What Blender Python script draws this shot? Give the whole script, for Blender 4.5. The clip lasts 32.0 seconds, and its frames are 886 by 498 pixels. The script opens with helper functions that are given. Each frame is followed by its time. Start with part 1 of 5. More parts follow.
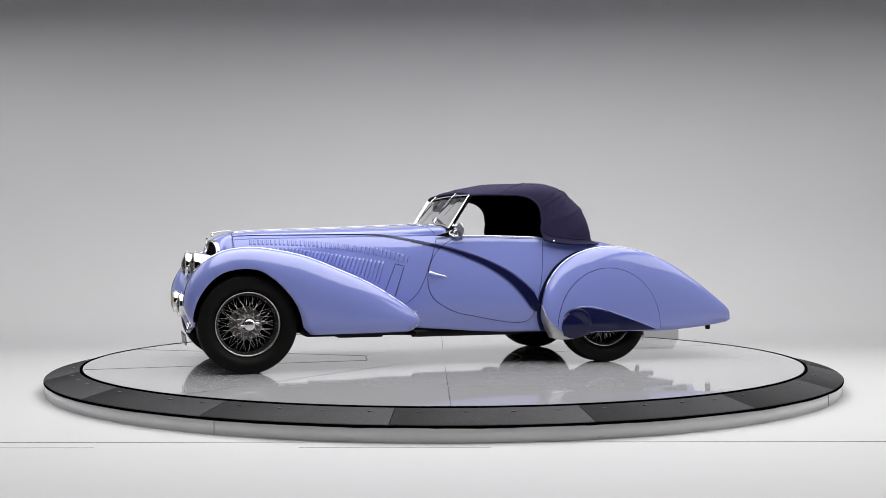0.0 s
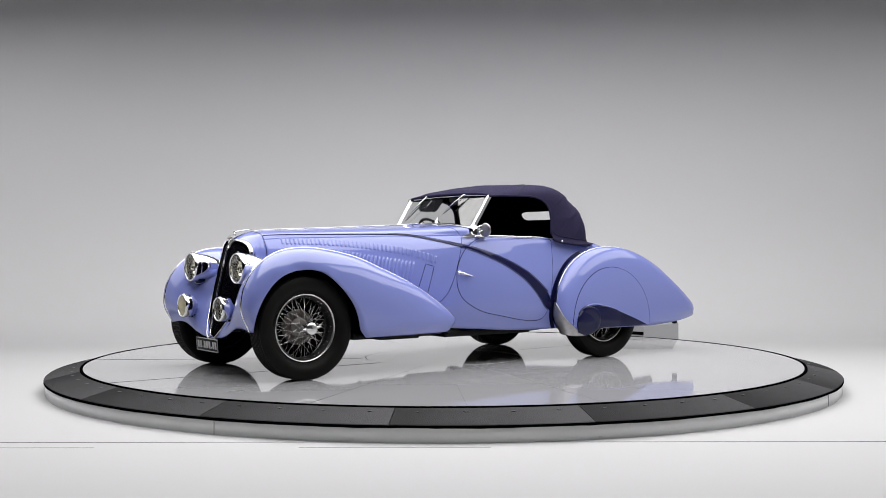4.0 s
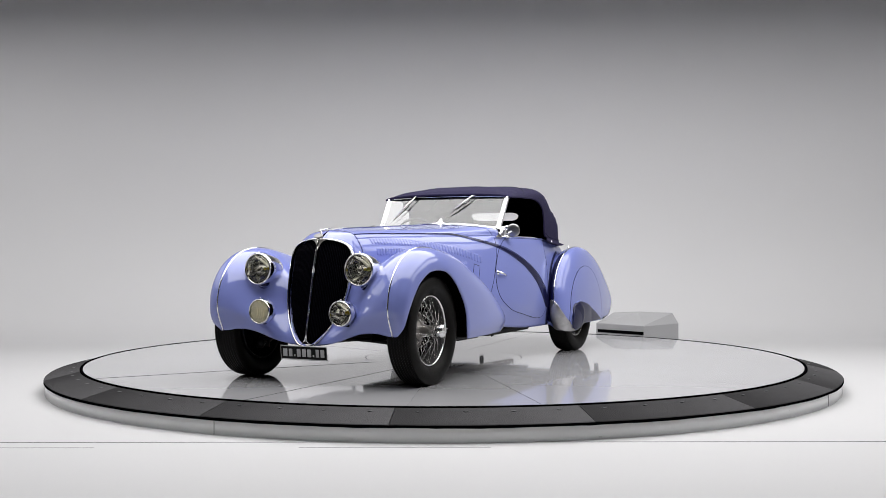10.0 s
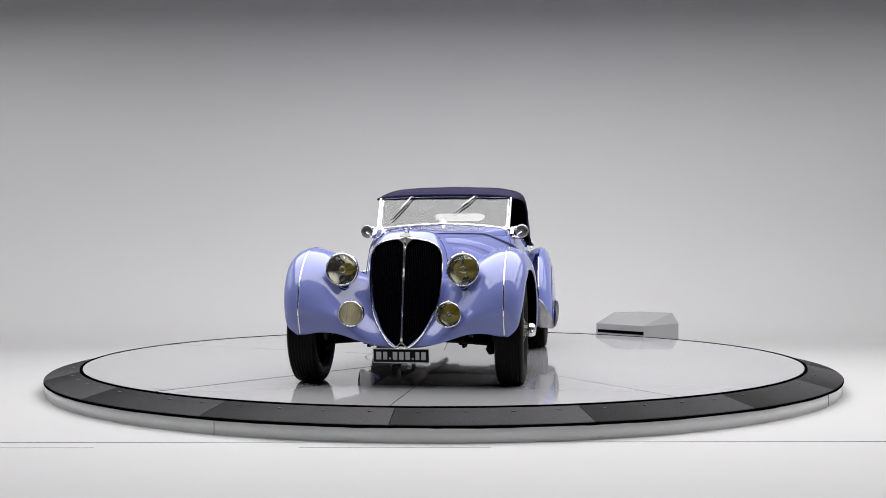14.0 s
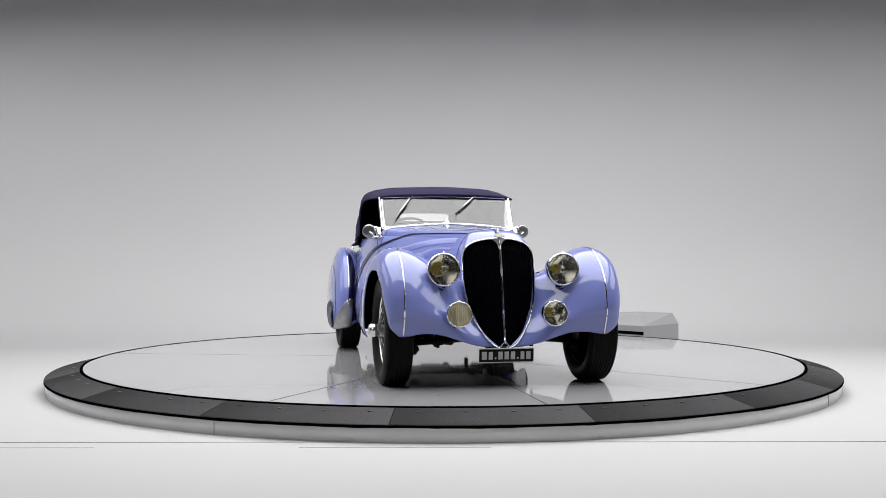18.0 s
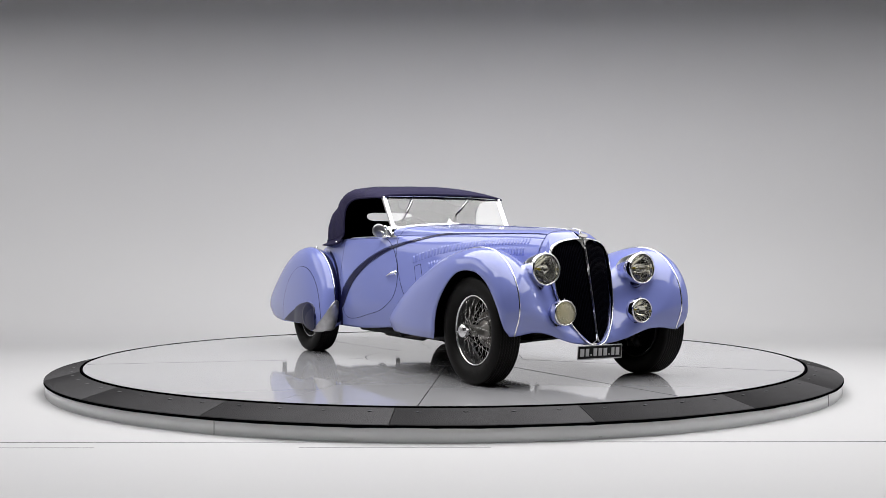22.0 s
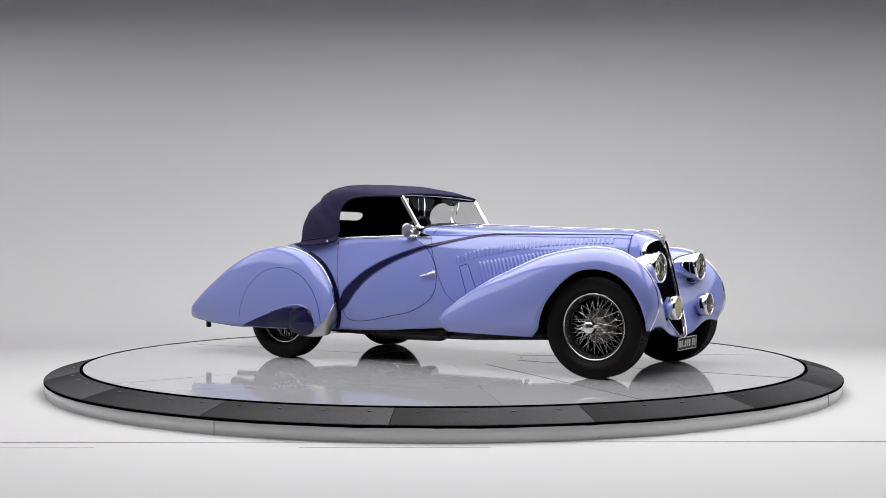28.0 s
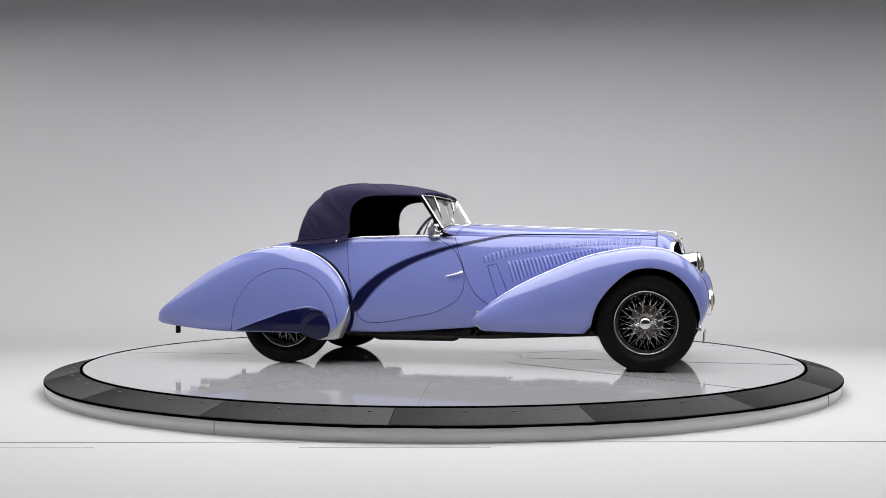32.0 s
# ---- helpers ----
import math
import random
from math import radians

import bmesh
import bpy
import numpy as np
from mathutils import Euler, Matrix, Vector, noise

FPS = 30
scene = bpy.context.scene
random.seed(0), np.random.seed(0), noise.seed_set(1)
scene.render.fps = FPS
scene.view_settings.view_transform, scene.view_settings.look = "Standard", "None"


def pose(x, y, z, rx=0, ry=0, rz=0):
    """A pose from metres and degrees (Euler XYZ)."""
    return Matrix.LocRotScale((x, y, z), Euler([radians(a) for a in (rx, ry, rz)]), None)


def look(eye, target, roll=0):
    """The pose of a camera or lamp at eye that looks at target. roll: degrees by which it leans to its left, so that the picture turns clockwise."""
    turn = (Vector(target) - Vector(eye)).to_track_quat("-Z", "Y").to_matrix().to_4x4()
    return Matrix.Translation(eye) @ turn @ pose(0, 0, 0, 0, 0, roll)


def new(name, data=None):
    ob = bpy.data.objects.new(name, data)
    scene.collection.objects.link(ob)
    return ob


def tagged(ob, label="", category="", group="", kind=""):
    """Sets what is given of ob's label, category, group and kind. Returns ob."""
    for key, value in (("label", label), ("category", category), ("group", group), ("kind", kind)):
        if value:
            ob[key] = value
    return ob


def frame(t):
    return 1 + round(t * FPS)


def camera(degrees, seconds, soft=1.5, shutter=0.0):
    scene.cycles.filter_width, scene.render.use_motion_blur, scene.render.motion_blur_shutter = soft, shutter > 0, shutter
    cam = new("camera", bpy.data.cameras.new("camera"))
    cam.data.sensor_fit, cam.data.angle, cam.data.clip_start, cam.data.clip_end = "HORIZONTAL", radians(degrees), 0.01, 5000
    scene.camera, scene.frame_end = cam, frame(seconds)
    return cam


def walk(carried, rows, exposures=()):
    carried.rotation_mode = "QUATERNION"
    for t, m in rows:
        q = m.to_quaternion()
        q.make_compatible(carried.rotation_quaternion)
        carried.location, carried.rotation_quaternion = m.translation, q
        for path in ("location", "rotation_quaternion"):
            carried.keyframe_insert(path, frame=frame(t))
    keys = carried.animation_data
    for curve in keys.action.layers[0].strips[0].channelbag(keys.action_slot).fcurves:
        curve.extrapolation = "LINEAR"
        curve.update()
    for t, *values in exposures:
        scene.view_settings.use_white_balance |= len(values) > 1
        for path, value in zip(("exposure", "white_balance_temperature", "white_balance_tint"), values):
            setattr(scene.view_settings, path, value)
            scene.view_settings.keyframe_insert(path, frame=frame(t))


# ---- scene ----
from mathutils.bvhtree import BVHTree
from mathutils.geometry import delaunay_2d_cdt

# The camera stands still on its stand in front of the turntable.
cam = camera(44.7, 32.0, 0.72)
EYE = (0.0, -9.295, 0.914)
AIM = look(EYE, (-0.0041, 0.0, 0.922), -0.06)
walk(cam, [(0.0, AIM), (32.0, AIM)])

# Studio light: one large overhead softbox above the turntable, two added side lamps, dim bounce from the room.
world = bpy.data.worlds.new("studio_world")
scene.world = world
world.use_nodes = True
world.node_tree.nodes["Background"].inputs["Color"].default_value = (0.80, 0.83, 0.90, 1)
world.node_tree.nodes["Background"].inputs["Strength"].default_value = 0.02
scene.view_settings.exposure = 0.065


def area_lamp(name, loc, target, sx, sy, power, colour=(1, 1, 1)):
    lamp = bpy.data.lights.new(name, "AREA")
    lamp.shape, lamp.size, lamp.size_y, lamp.energy, lamp.color = "RECTANGLE", sx, sy, power, colour
    ob = new(name, lamp)
    ob.matrix_basis = look(loc, target)
    return ob


area_lamp("softbox_light", (0.15, -0.95, 4.3), (0.15, -0.95, 0), 8.3, 6.9, 632, (1.0, 0.99, 0.985))
# unseen side fill, added to brighten the wall ends and the car's flanks
area_lamp("side_fill_light", (-7.9, 0.8, 4.3), (-7.9, 0.8, 0), 5.4, 6.8, 165, (1.0, 0.99, 0.985))
area_lamp("side_fill_light", (7.1, -0.6, 4.3), (7.1, -0.6, 0), 3.8, 7.0, 185, (1.0, 0.99, 0.985))


# ---- materials ----
def mat(name, colour, rough=0.5, metal=0.0, coat=0.0, noise_scale=0.0, vary=0.0, bump=0.0, bump_scale=200.0, spec=0.5):
    m = bpy.data.materials.new(name)
    m.use_nodes = True
    nt = m.node_tree
    b = nt.nodes["Principled BSDF"]
    b.inputs["Base Color"].default_value = (*colour, 1)
    b.inputs["Roughness"].default_value = rough
    b.inputs["Metallic"].default_value = metal
    b.inputs["Coat Weight"].default_value = coat
    b.inputs["Coat Roughness"].default_value = 0.02
    b.inputs["Coat IOR"].default_value = 1.65
    b.inputs["Specular IOR Level"].default_value = spec
    tc = nt.nodes.new("ShaderNodeTexCoord")
    if noise_scale:
        n = nt.nodes.new("ShaderNodeTexNoise")
        n.inputs["Scale"].default_value = noise_scale
        n.inputs["Detail"].default_value = 6
        nt.links.new(tc.outputs["Object"], n.inputs["Vector"])
        mix = nt.nodes.new("ShaderNodeMix")
        mix.data_type = "RGBA"
        mix.inputs["A"].default_value = (*[c * (1 - vary) for c in colour], 1)
        mix.inputs["B"].default_value = (*[min(1, c * (1 + vary)) for c in colour], 1)
        nt.links.new(n.outputs["Fac"], mix.inputs["Factor"])
        nt.links.new(mix.outputs["Result"], b.inputs["Base Color"])
        ramp = nt.nodes.new("ShaderNodeMapRange")
        ramp.inputs["To Min"].default_value = rough * 0.75
        ramp.inputs["To Max"].default_value = min(1.0, rough * 1.25)
        nt.links.new(n.outputs["Fac"], ramp.inputs["Value"])
        nt.links.new(ramp.outputs["Result"], b.inputs["Roughness"])
    if bump:
        n2 = nt.nodes.new("ShaderNodeTexNoise")
        n2.inputs["Scale"].default_value = bump_scale
        n2.inputs["Detail"].default_value = 4
        nt.links.new(tc.outputs["Object"], n2.inputs["Vector"])
        bp = nt.nodes.new("ShaderNodeBump")
        bp.inputs["Strength"].default_value = bump
        bp.inputs["Distance"].default_value = 0.004
        nt.links.new(n2.outputs["Fac"], bp.inputs["Height"])
        nt.links.new(bp.outputs["Normal"], b.inputs["Normal"])
    return m


PAINT = mat("periwinkle_paint", (0.200, 0.236, 0.56), 0.45, 0.0, 1.0, 1.5, 0.02, 0, 100, 0.08)
NAVY = mat("navy_paint", (0.006, 0.007, 0.042), 0.4, 0.0, 0.45, 3.0, 0.05, 0, 100, 0.05)
CHROME = mat("chrome", (0.86, 0.86, 0.87), 0.06, 1.0, 0.0, 20.0, 0.02)
ALUMINIUM = mat("polished_aluminium", (0.46, 0.45, 0.45), 0.42, 1.0, 0.0, 22.0, 0.35, 0.12, 30.0)
RUBBER = mat("tyre_rubber", (0.0052, 0.0047, 0.0043), 0.5, 0, 0, 26.0, 0.35, 0.2, 160.0, 0.12)
CANVAS = mat("navy_canvas", (0.021, 0.018, 0.049), 0.9, 0, 0, 18.0, 0.25, 0.5, 700.0, 0.15)
BLACK = mat("black_enamel", (0.003, 0.003, 0.0034), 0.5, 0, 0, 14.0, 0.3, 0.0, 100, 0.18)
LINING = mat("black_lining", (0.0015, 0.0015, 0.002), 1.0, 0, 0, 25.0, 0.3, 0.0, 100, 0.0)
GAP = mat("panel_gap", (0.006, 0.006, 0.02), 0.8, 0, 0, 0, 0, 0, 100, 0.1)
LEATHER = mat("dark_leather", (0.008, 0.008, 0.014), 0.6, 0, 0, 30.0, 0.2, 0.3, 150.0, 0.3)
STEEL = mat("dull_steel", (0.25, 0.25, 0.26), 0.42, 1.0, 0.0, 25.0, 0.2)
WALLWHITE = mat("studio_white_paint", (0.775, 0.772, 0.785), 0.75, 0, 0, 0.7, 0.015, 0.05, 60.0, 0.3)
DISCGREY = mat("grey_gloss_panel", (0.40, 0.40, 0.417), 0.05, 0, 0.10, 2.0, 0.02, 0.0, 60.0, 1.0)
SKIRTWHITE = mat("skirt_white_paint", (0.90, 0.90, 0.902), 0.4, 0, 0, 3.0, 0.04)
RIMWELL = mat("rim_well", (0.010, 0.010, 0.011), 0.65, 0.0, 0, 20, 0.2)
MAT = mat("black_rubber_mat", (0.040, 0.0392, 0.041), 0.9, 0, 0, 110.0, 0.9, 0.9, 130.0, 0.05)
BOXGREY = mat("box_grey_paint", (0.35, 0.35, 0.36), 0.5, 0, 0, 4.0, 0.03)
DRAPE = mat("dark_drape", (0.035, 0.035, 0.037), 0.9, 0, 0, 2.0, 0.2)
CEILING = mat("studio_ceiling", (0.06, 0.06, 0.063), 0.9, 0, 0, 1.0, 0.1)
PLATEGREY = mat("plate_grey", (0.40, 0.40, 0.41), 0.5, 0, 0, 30.0, 0.1)
DRUM = mat("brake_drum_metal", (0.10, 0.085, 0.08), 0.5, 0.6, 0, 30.0, 0.25)
SPOKE = mat("wire_spoke", (0.62, 0.61, 0.60), 0.25, 1.0)
BADGE = mat("worn_badge_metal", (0.35, 0.33, 0.28), 0.35, 1.0, 0, 120.0, 0.5)
YELLOW = mat("yellow_bulb", (0.58, 0.46, 0.05), 0.25)
REFLECTOR = mat("lamp_reflector", (0.94, 0.935, 0.88), 0.07, 1.0, 0, 8.0, 0.04)
FLUTED = mat("fluted_reflector", (0.96, 0.94, 0.82), 0.12, 1.0, 0, 20.0, 0.1, 1.0, 45.0)
FLOORLINE = mat("floor_seam", (0.12, 0.12, 0.12), 0.9)
DISCGAP = mat("panel_joint", (0.03, 0.03, 0.03), 0.9)
CREAM = mat("dark_wheel_rim", (0.010, 0.010, 0.022), 0.4)


def glass_mat(name, tint=(1, 1, 1), rough=0.0, clear=0.9, ior=1.5):
    m = bpy.data.materials.new(name)
    m.use_nodes = True
    nt = m.node_tree
    b = nt.nodes["Principled BSDF"]
    nt.nodes.remove(b)
    out = nt.nodes["Material Output"]
    tr = nt.nodes.new("ShaderNodeBsdfTransparent")
    tr.inputs["Color"].default_value = (*[c * clear for c in tint], 1)
    gl = nt.nodes.new("ShaderNodeBsdfGlossy")
    gl.inputs["Roughness"].default_value = rough
    fr = nt.nodes.new("ShaderNodeFresnel")
    fr.inputs["IOR"].default_value = ior
    mx = nt.nodes.new("ShaderNodeMixShader")
    nt.links.new(fr.outputs["Fac"], mx.inputs["Fac"])
    nt.links.new(tr.outputs["BSDF"], mx.inputs[1])
    nt.links.new(gl.outputs["BSDF"], mx.inputs[2])
    nt.links.new(mx.outputs["Shader"], out.inputs["Surface"])
    return m


GLASS = glass_mat("windscreen_glass", (0.97, 0.98, 0.98), 0.0, 0.88, 2.25)
LAMPGLASS = glass_mat("lamp_glass", (1.0, 0.99, 0.93), 0.0, 0.97, 1.5)
FOGGLASS = glass_mat("fog_lamp_glass", (1.0, 0.95, 0.75), 0.08, 0.95)


def frost_haze(material, share, colour):
    """Mix a share of milky scatter into a clear glass."""
    nt = material.node_tree
    out = nt.nodes["Material Output"]
    src = out.inputs["Surface"].links[0].from_socket
    dif = nt.nodes.new("ShaderNodeBsdfDiffuse")
    dif.inputs["Color"].default_value = (*colour, 1)
    tl = nt.nodes.new("ShaderNodeBsdfTranslucent")
    tl.inputs["Color"].default_value = (*colour, 1)
    tc = nt.nodes.new("ShaderNodeTexCoord")
    w = nt.nodes.new("ShaderNodeTexVoronoi")
    w.inputs["Scale"].default_value = 60
    nt.links.new(tc.outputs["Object"], w.inputs["Vector"])
    bp = nt.nodes.new("ShaderNodeBump")
    bp.inputs["Strength"].default_value = 0.6
    bp.inputs["Distance"].default_value = 0.004
    nt.links.new(w.outputs["Distance"], bp.inputs["Height"])
    nt.links.new(bp.outputs["Normal"], dif.inputs["Normal"])
    a = nt.nodes.new("ShaderNodeMixShader")
    a.inputs["Fac"].default_value = 0.5
    nt.links.new(dif.outputs["BSDF"], a.inputs[1])
    nt.links.new(tl.outputs["BSDF"], a.inputs[2])
    m = nt.nodes.new("ShaderNodeMixShader")
    m.inputs["Fac"].default_value = share
    nt.links.new(src, m.inputs[1])
    nt.links.new(a.outputs["Shader"], m.inputs[2])
    nt.links.new(m.outputs["Shader"], out.inputs["Surface"])


# clear lens: faint milky scatter stands in for its whitish reflection
frost_haze(LAMPGLASS, 0.02, (0.92, 0.91, 0.86))
frost_haze(FOGGLASS, 0.34, (0.95, 0.92, 0.82))


# ---- mesh helpers ----
def link(name, me, material, parent=None, label=""):
    if material is not None and not me.materials:
        me.materials.append(material)
    ob = new(name, me)
    if parent is not None:
        ob.parent = parent
    if label:
        tagged(ob, label)
    return ob


def part(name, bm, material, parent=None, label="", smooth=True):
    me = bpy.data.meshes.new(name)
    bm.to_mesh(me)
    bm.free()
    if smooth:
        for f in me.polygons:
            f.use_smooth = True
    return link(name, me, material, parent, label)


def data_part(name, verts, faces, material, parent=None, label="", smooth=True):
    me = bpy.data.meshes.new(name)
    me.from_pydata([tuple(v) for v in verts], [], faces)
    if smooth:
        for f in me.polygons:
            f.use_smooth = True
    me.update()
    return link(name, me, material, parent, label)


def spline(keys):
    """A smooth curve through the keys, as a function of 0..len-1."""
    K = [np.array(k, float) for k in keys]

    def at(u):
        u = min(max(u, 0.0), len(K) - 1.0)
        i = min(int(u), len(K) - 2)
        f = u - i
        a, b = K[i], K[i + 1]
        p = K[i - 1] if i > 0 else 2 * a - b
        q = K[i + 2] if i + 2 < len(K) else 2 * b - a
        return 0.5 * (2 * a + (b - p) * f + (2 * p - 5 * a + 4 * b - q) * f * f + (3 * a - p - 3 * b + q) * f ** 3)

    return at


def bez(a, b, c, d, f):
    g = 1 - f
    return a * g ** 3 + 3 * b * g * g * f + 3 * c * g * f * f + d * f ** 3


def grid(S, us, vs, flip=False):
    """Points and quads of the surface S(u, v)."""
    pts = [S(u, v) for u in us for v in vs]
    n = len(vs)
    faces = []
    for i in range(len(us) - 1):
        for j in range(n - 1):
            q = (i * n + j, i * n + j + 1, (i + 1) * n + j + 1, (i + 1) * n + j)
            faces.append(q[::-1] if flip else q)
    return pts, faces


def frange(a, b, n):
    return [a + (b - a) * i / (n - 1) for i in range(n)]


def mirrored(S):
    return lambda u, v: S(u, v) * np.array((1, -1, 1))


def shell(name, S, us, vs, material, parent, side=1, thick=0.006, label="", inner=None):
    """A sheet-metal panel with thickness. side -1: its mirror image across the car's middle plane."""
    pts, faces = grid(S if side > 0 else mirrored(S), us, vs, side < 0)
    ob = data_part(name, pts, faces, material, parent, label)
    if thick:
        so = ob.modifiers.new("thickness", "SOLIDIFY")
        so.thickness, so.offset = thick, -1
        if inner is not None:
            ob.data.materials.append(inner)
            so.material_offset = 1
    return ob


def box_bm(bm, x0, x1, y0, y1, z0, z1, bevel=0.0):
    r = bmesh.ops.create_cube(bm, size=1.0)
    vs = r["verts"]
    for v in vs:
        v.co = Vector((x0 + (v.co.x + 0.5) * (x1 - x0), y0 + (v.co.y + 0.5) * (y1 - y0), z0 + (v.co.z + 0.5) * (z1 - z0)))
    if bevel:
        es = list({e for v in vs for e in v.link_edges})
        bmesh.ops.bevel(bm, geom=es, offset=bevel, segments=2, affect="EDGES", profile=0.5)


def turned(profile, n=48, closed=False):
    """Points and faces of a profile [(radius, along)] turned about the x axis."""
    pts, faces = [], []
    for i in range(n):
        a = 2 * math.pi * i / n
        for r, h in profile:
            pts.append((h, r * math.cos(a), r * math.sin(a)))
    m = len(profile)
    for i in range(n):
        k = (i + 1) % n
        for j in range(m - 1 + (1 if closed else 0)):
            j2 = (j + 1) % m
            faces.append((i * m + j, i * m + j2, k * m + j2, k * m + j))
    return pts, faces


def moved(pts, m):
    return [tuple(m @ Vector(p)) for p in pts]


def tube(path, radius, sides=8, closed=False, flat=None):
    """Points and faces of a tube along a path. flat: (width, height, normals) for a strip section."""
    P = [Vector(p) for p in path]
    pts, faces = [], []
    n = len(P)
    ref = None
    for i, p in enumerate(P):
        a = P[(i - 1) % n] if (closed or i > 0) else P[i]
        b = P[(i + 1) % n] if (closed or i < n - 1) else P[i]
        d = (b - a).normalized()
        if ref is None:
            ref = d.orthogonal().normalized()
        ref = (ref - d * ref.dot(d)).normalized()
        c = d.cross(ref)
        r = radius(i / max(1, n - 1)) if callable(radius) else radius
        for k in range(sides):
            t = 2 * math.pi * k / sides
            pts.append(tuple(p + ref * (r * math.cos(t)) + c * (r * math.sin(t))))
    for i in range(n if closed else n - 1):
        for k in range(sides):
            k2 = (k + 1) % sides
            j = (i + 1) % n
            faces.append((i * sides + k, i * sides + k2, j * sides + k2, j * sides + k))
    if not closed:
        faces.append(tuple(range(sides))[::-1])
        faces.append(tuple((n - 1) * sides + k for k in range(sides)))
    return pts, faces


def join_lists(*meshes):
    pts, faces = [], []
    for p, f in meshes:
        o = len(pts)
        pts += [tuple(v) for v in p]
        faces += [tuple(i + o for i in q) for q in f]
    return pts, faces


def random_shade(material, low, high):
    """Scatter the base colour from object to object."""
    nt = material.node_tree
    b = nt.nodes["Principled BSDF"]
    src = b.inputs["Base Color"].links[0].from_socket
    info = nt.nodes.new("ShaderNodeObjectInfo")
    rng = nt.nodes.new("ShaderNodeMapRange")
    rng.inputs["To Min"].default_value, rng.inputs["To Max"].default_value = low, high
    nt.links.new(info.outputs["Random"], rng.inputs["Value"])
    mul = nt.nodes.new("ShaderNodeVectorMath")
    mul.operation = "SCALE"
    nt.links.new(src, mul.inputs[0])
    nt.links.new(rng.outputs["Result"], mul.inputs["Scale"])
    nt.links.new(mul.outputs["Vector"], b.inputs["Base Color"])




def sheen_run(material, half, low, high):
    """Sheen put into the colour: each piece turns paler towards one end, along its own y axis."""
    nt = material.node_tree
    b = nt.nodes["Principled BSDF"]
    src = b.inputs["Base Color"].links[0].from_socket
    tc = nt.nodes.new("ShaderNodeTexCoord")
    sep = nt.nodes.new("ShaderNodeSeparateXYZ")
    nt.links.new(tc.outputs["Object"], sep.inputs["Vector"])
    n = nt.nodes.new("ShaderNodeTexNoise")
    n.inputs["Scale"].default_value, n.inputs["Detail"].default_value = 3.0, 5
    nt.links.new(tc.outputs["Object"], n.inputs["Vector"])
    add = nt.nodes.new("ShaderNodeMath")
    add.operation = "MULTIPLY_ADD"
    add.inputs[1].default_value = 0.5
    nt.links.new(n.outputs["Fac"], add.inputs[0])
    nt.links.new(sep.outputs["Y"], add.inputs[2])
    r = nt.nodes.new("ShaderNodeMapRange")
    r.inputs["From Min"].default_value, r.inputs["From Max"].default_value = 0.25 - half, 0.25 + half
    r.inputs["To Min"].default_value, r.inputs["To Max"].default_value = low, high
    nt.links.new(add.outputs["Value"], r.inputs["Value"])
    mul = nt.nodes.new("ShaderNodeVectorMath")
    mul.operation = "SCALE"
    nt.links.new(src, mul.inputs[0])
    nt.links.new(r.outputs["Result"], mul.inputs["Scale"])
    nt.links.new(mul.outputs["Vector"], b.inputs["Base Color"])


def add_specks(material, scale, amount, dark):
    """Small scattered scuffs and dust marks over the base colour."""
    nt = material.node_tree
    b = nt.nodes["Principled BSDF"]
    src = b.inputs["Base Color"].links[0].from_socket
    tc = nt.nodes.new("ShaderNodeTexCoord")
    n = nt.nodes.new("ShaderNodeTexNoise")
    n.inputs["Scale"].default_value, n.inputs["Detail"].default_value, n.inputs["Roughness"].default_value = scale, 8, 0.75
    nt.links.new(tc.outputs["Object"], n.inputs["Vector"])
    r = nt.nodes.new("ShaderNodeMapRange")
    r.inputs["From Min"].default_value, r.inputs["From Max"].default_value = amount, amount + 0.03
    nt.links.new(n.outputs["Fac"], r.inputs["Value"])
    mix = nt.nodes.new("ShaderNodeMix")
    mix.data_type = "RGBA"
    nt.links.new(r.outputs["Result"], mix.inputs["Factor"])
    nt.links.new(src, mix.inputs["A"])
    mix.inputs["B"].default_value = (*dark, 1)
    nt.links.new(mix.outputs["Result"], b.inputs["Base Color"])


def floor_dimming(material, floor, y0, y1):
    """Light balance put into the paint: scaled by floor on the flat, full colour by y1, blended from y0 where the
    sheet curves up.
    """
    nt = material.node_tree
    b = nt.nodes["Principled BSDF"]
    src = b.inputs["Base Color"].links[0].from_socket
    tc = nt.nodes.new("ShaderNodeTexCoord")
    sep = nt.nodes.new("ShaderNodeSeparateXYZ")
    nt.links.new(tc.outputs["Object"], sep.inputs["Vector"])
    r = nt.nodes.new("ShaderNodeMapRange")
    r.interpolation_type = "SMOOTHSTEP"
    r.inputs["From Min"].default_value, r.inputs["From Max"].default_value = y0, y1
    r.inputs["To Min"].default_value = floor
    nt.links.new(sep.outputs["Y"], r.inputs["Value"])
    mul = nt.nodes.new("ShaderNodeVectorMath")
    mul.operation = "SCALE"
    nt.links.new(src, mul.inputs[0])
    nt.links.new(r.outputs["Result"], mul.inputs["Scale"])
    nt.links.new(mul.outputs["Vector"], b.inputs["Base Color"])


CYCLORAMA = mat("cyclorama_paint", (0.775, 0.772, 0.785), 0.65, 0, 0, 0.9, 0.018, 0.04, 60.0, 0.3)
# floor colour lowered to set its brightness against the wall
floor_dimming(CYCLORAMA, 0.67, 2.4, 5.9)
random_shade(MAT, 0.85, 1.15)
# mat sheen painted as a dark-to-pale run along each piece
sheen_run(MAT, 0.55, 0.75, 1.85)
random_shade(DISCGREY, 0.97, 1.03)
add_specks(DISCGREY, 9.0, 0.70, (0.22, 0.22, 0.23))
add_specks(SKIRTWHITE, 6.0, 0.67, (0.45, 0.45, 0.44))


# ---- the studio ----
FLOOR_Z = -0.177
R_DISC, R_RING = 2.953, 3.224


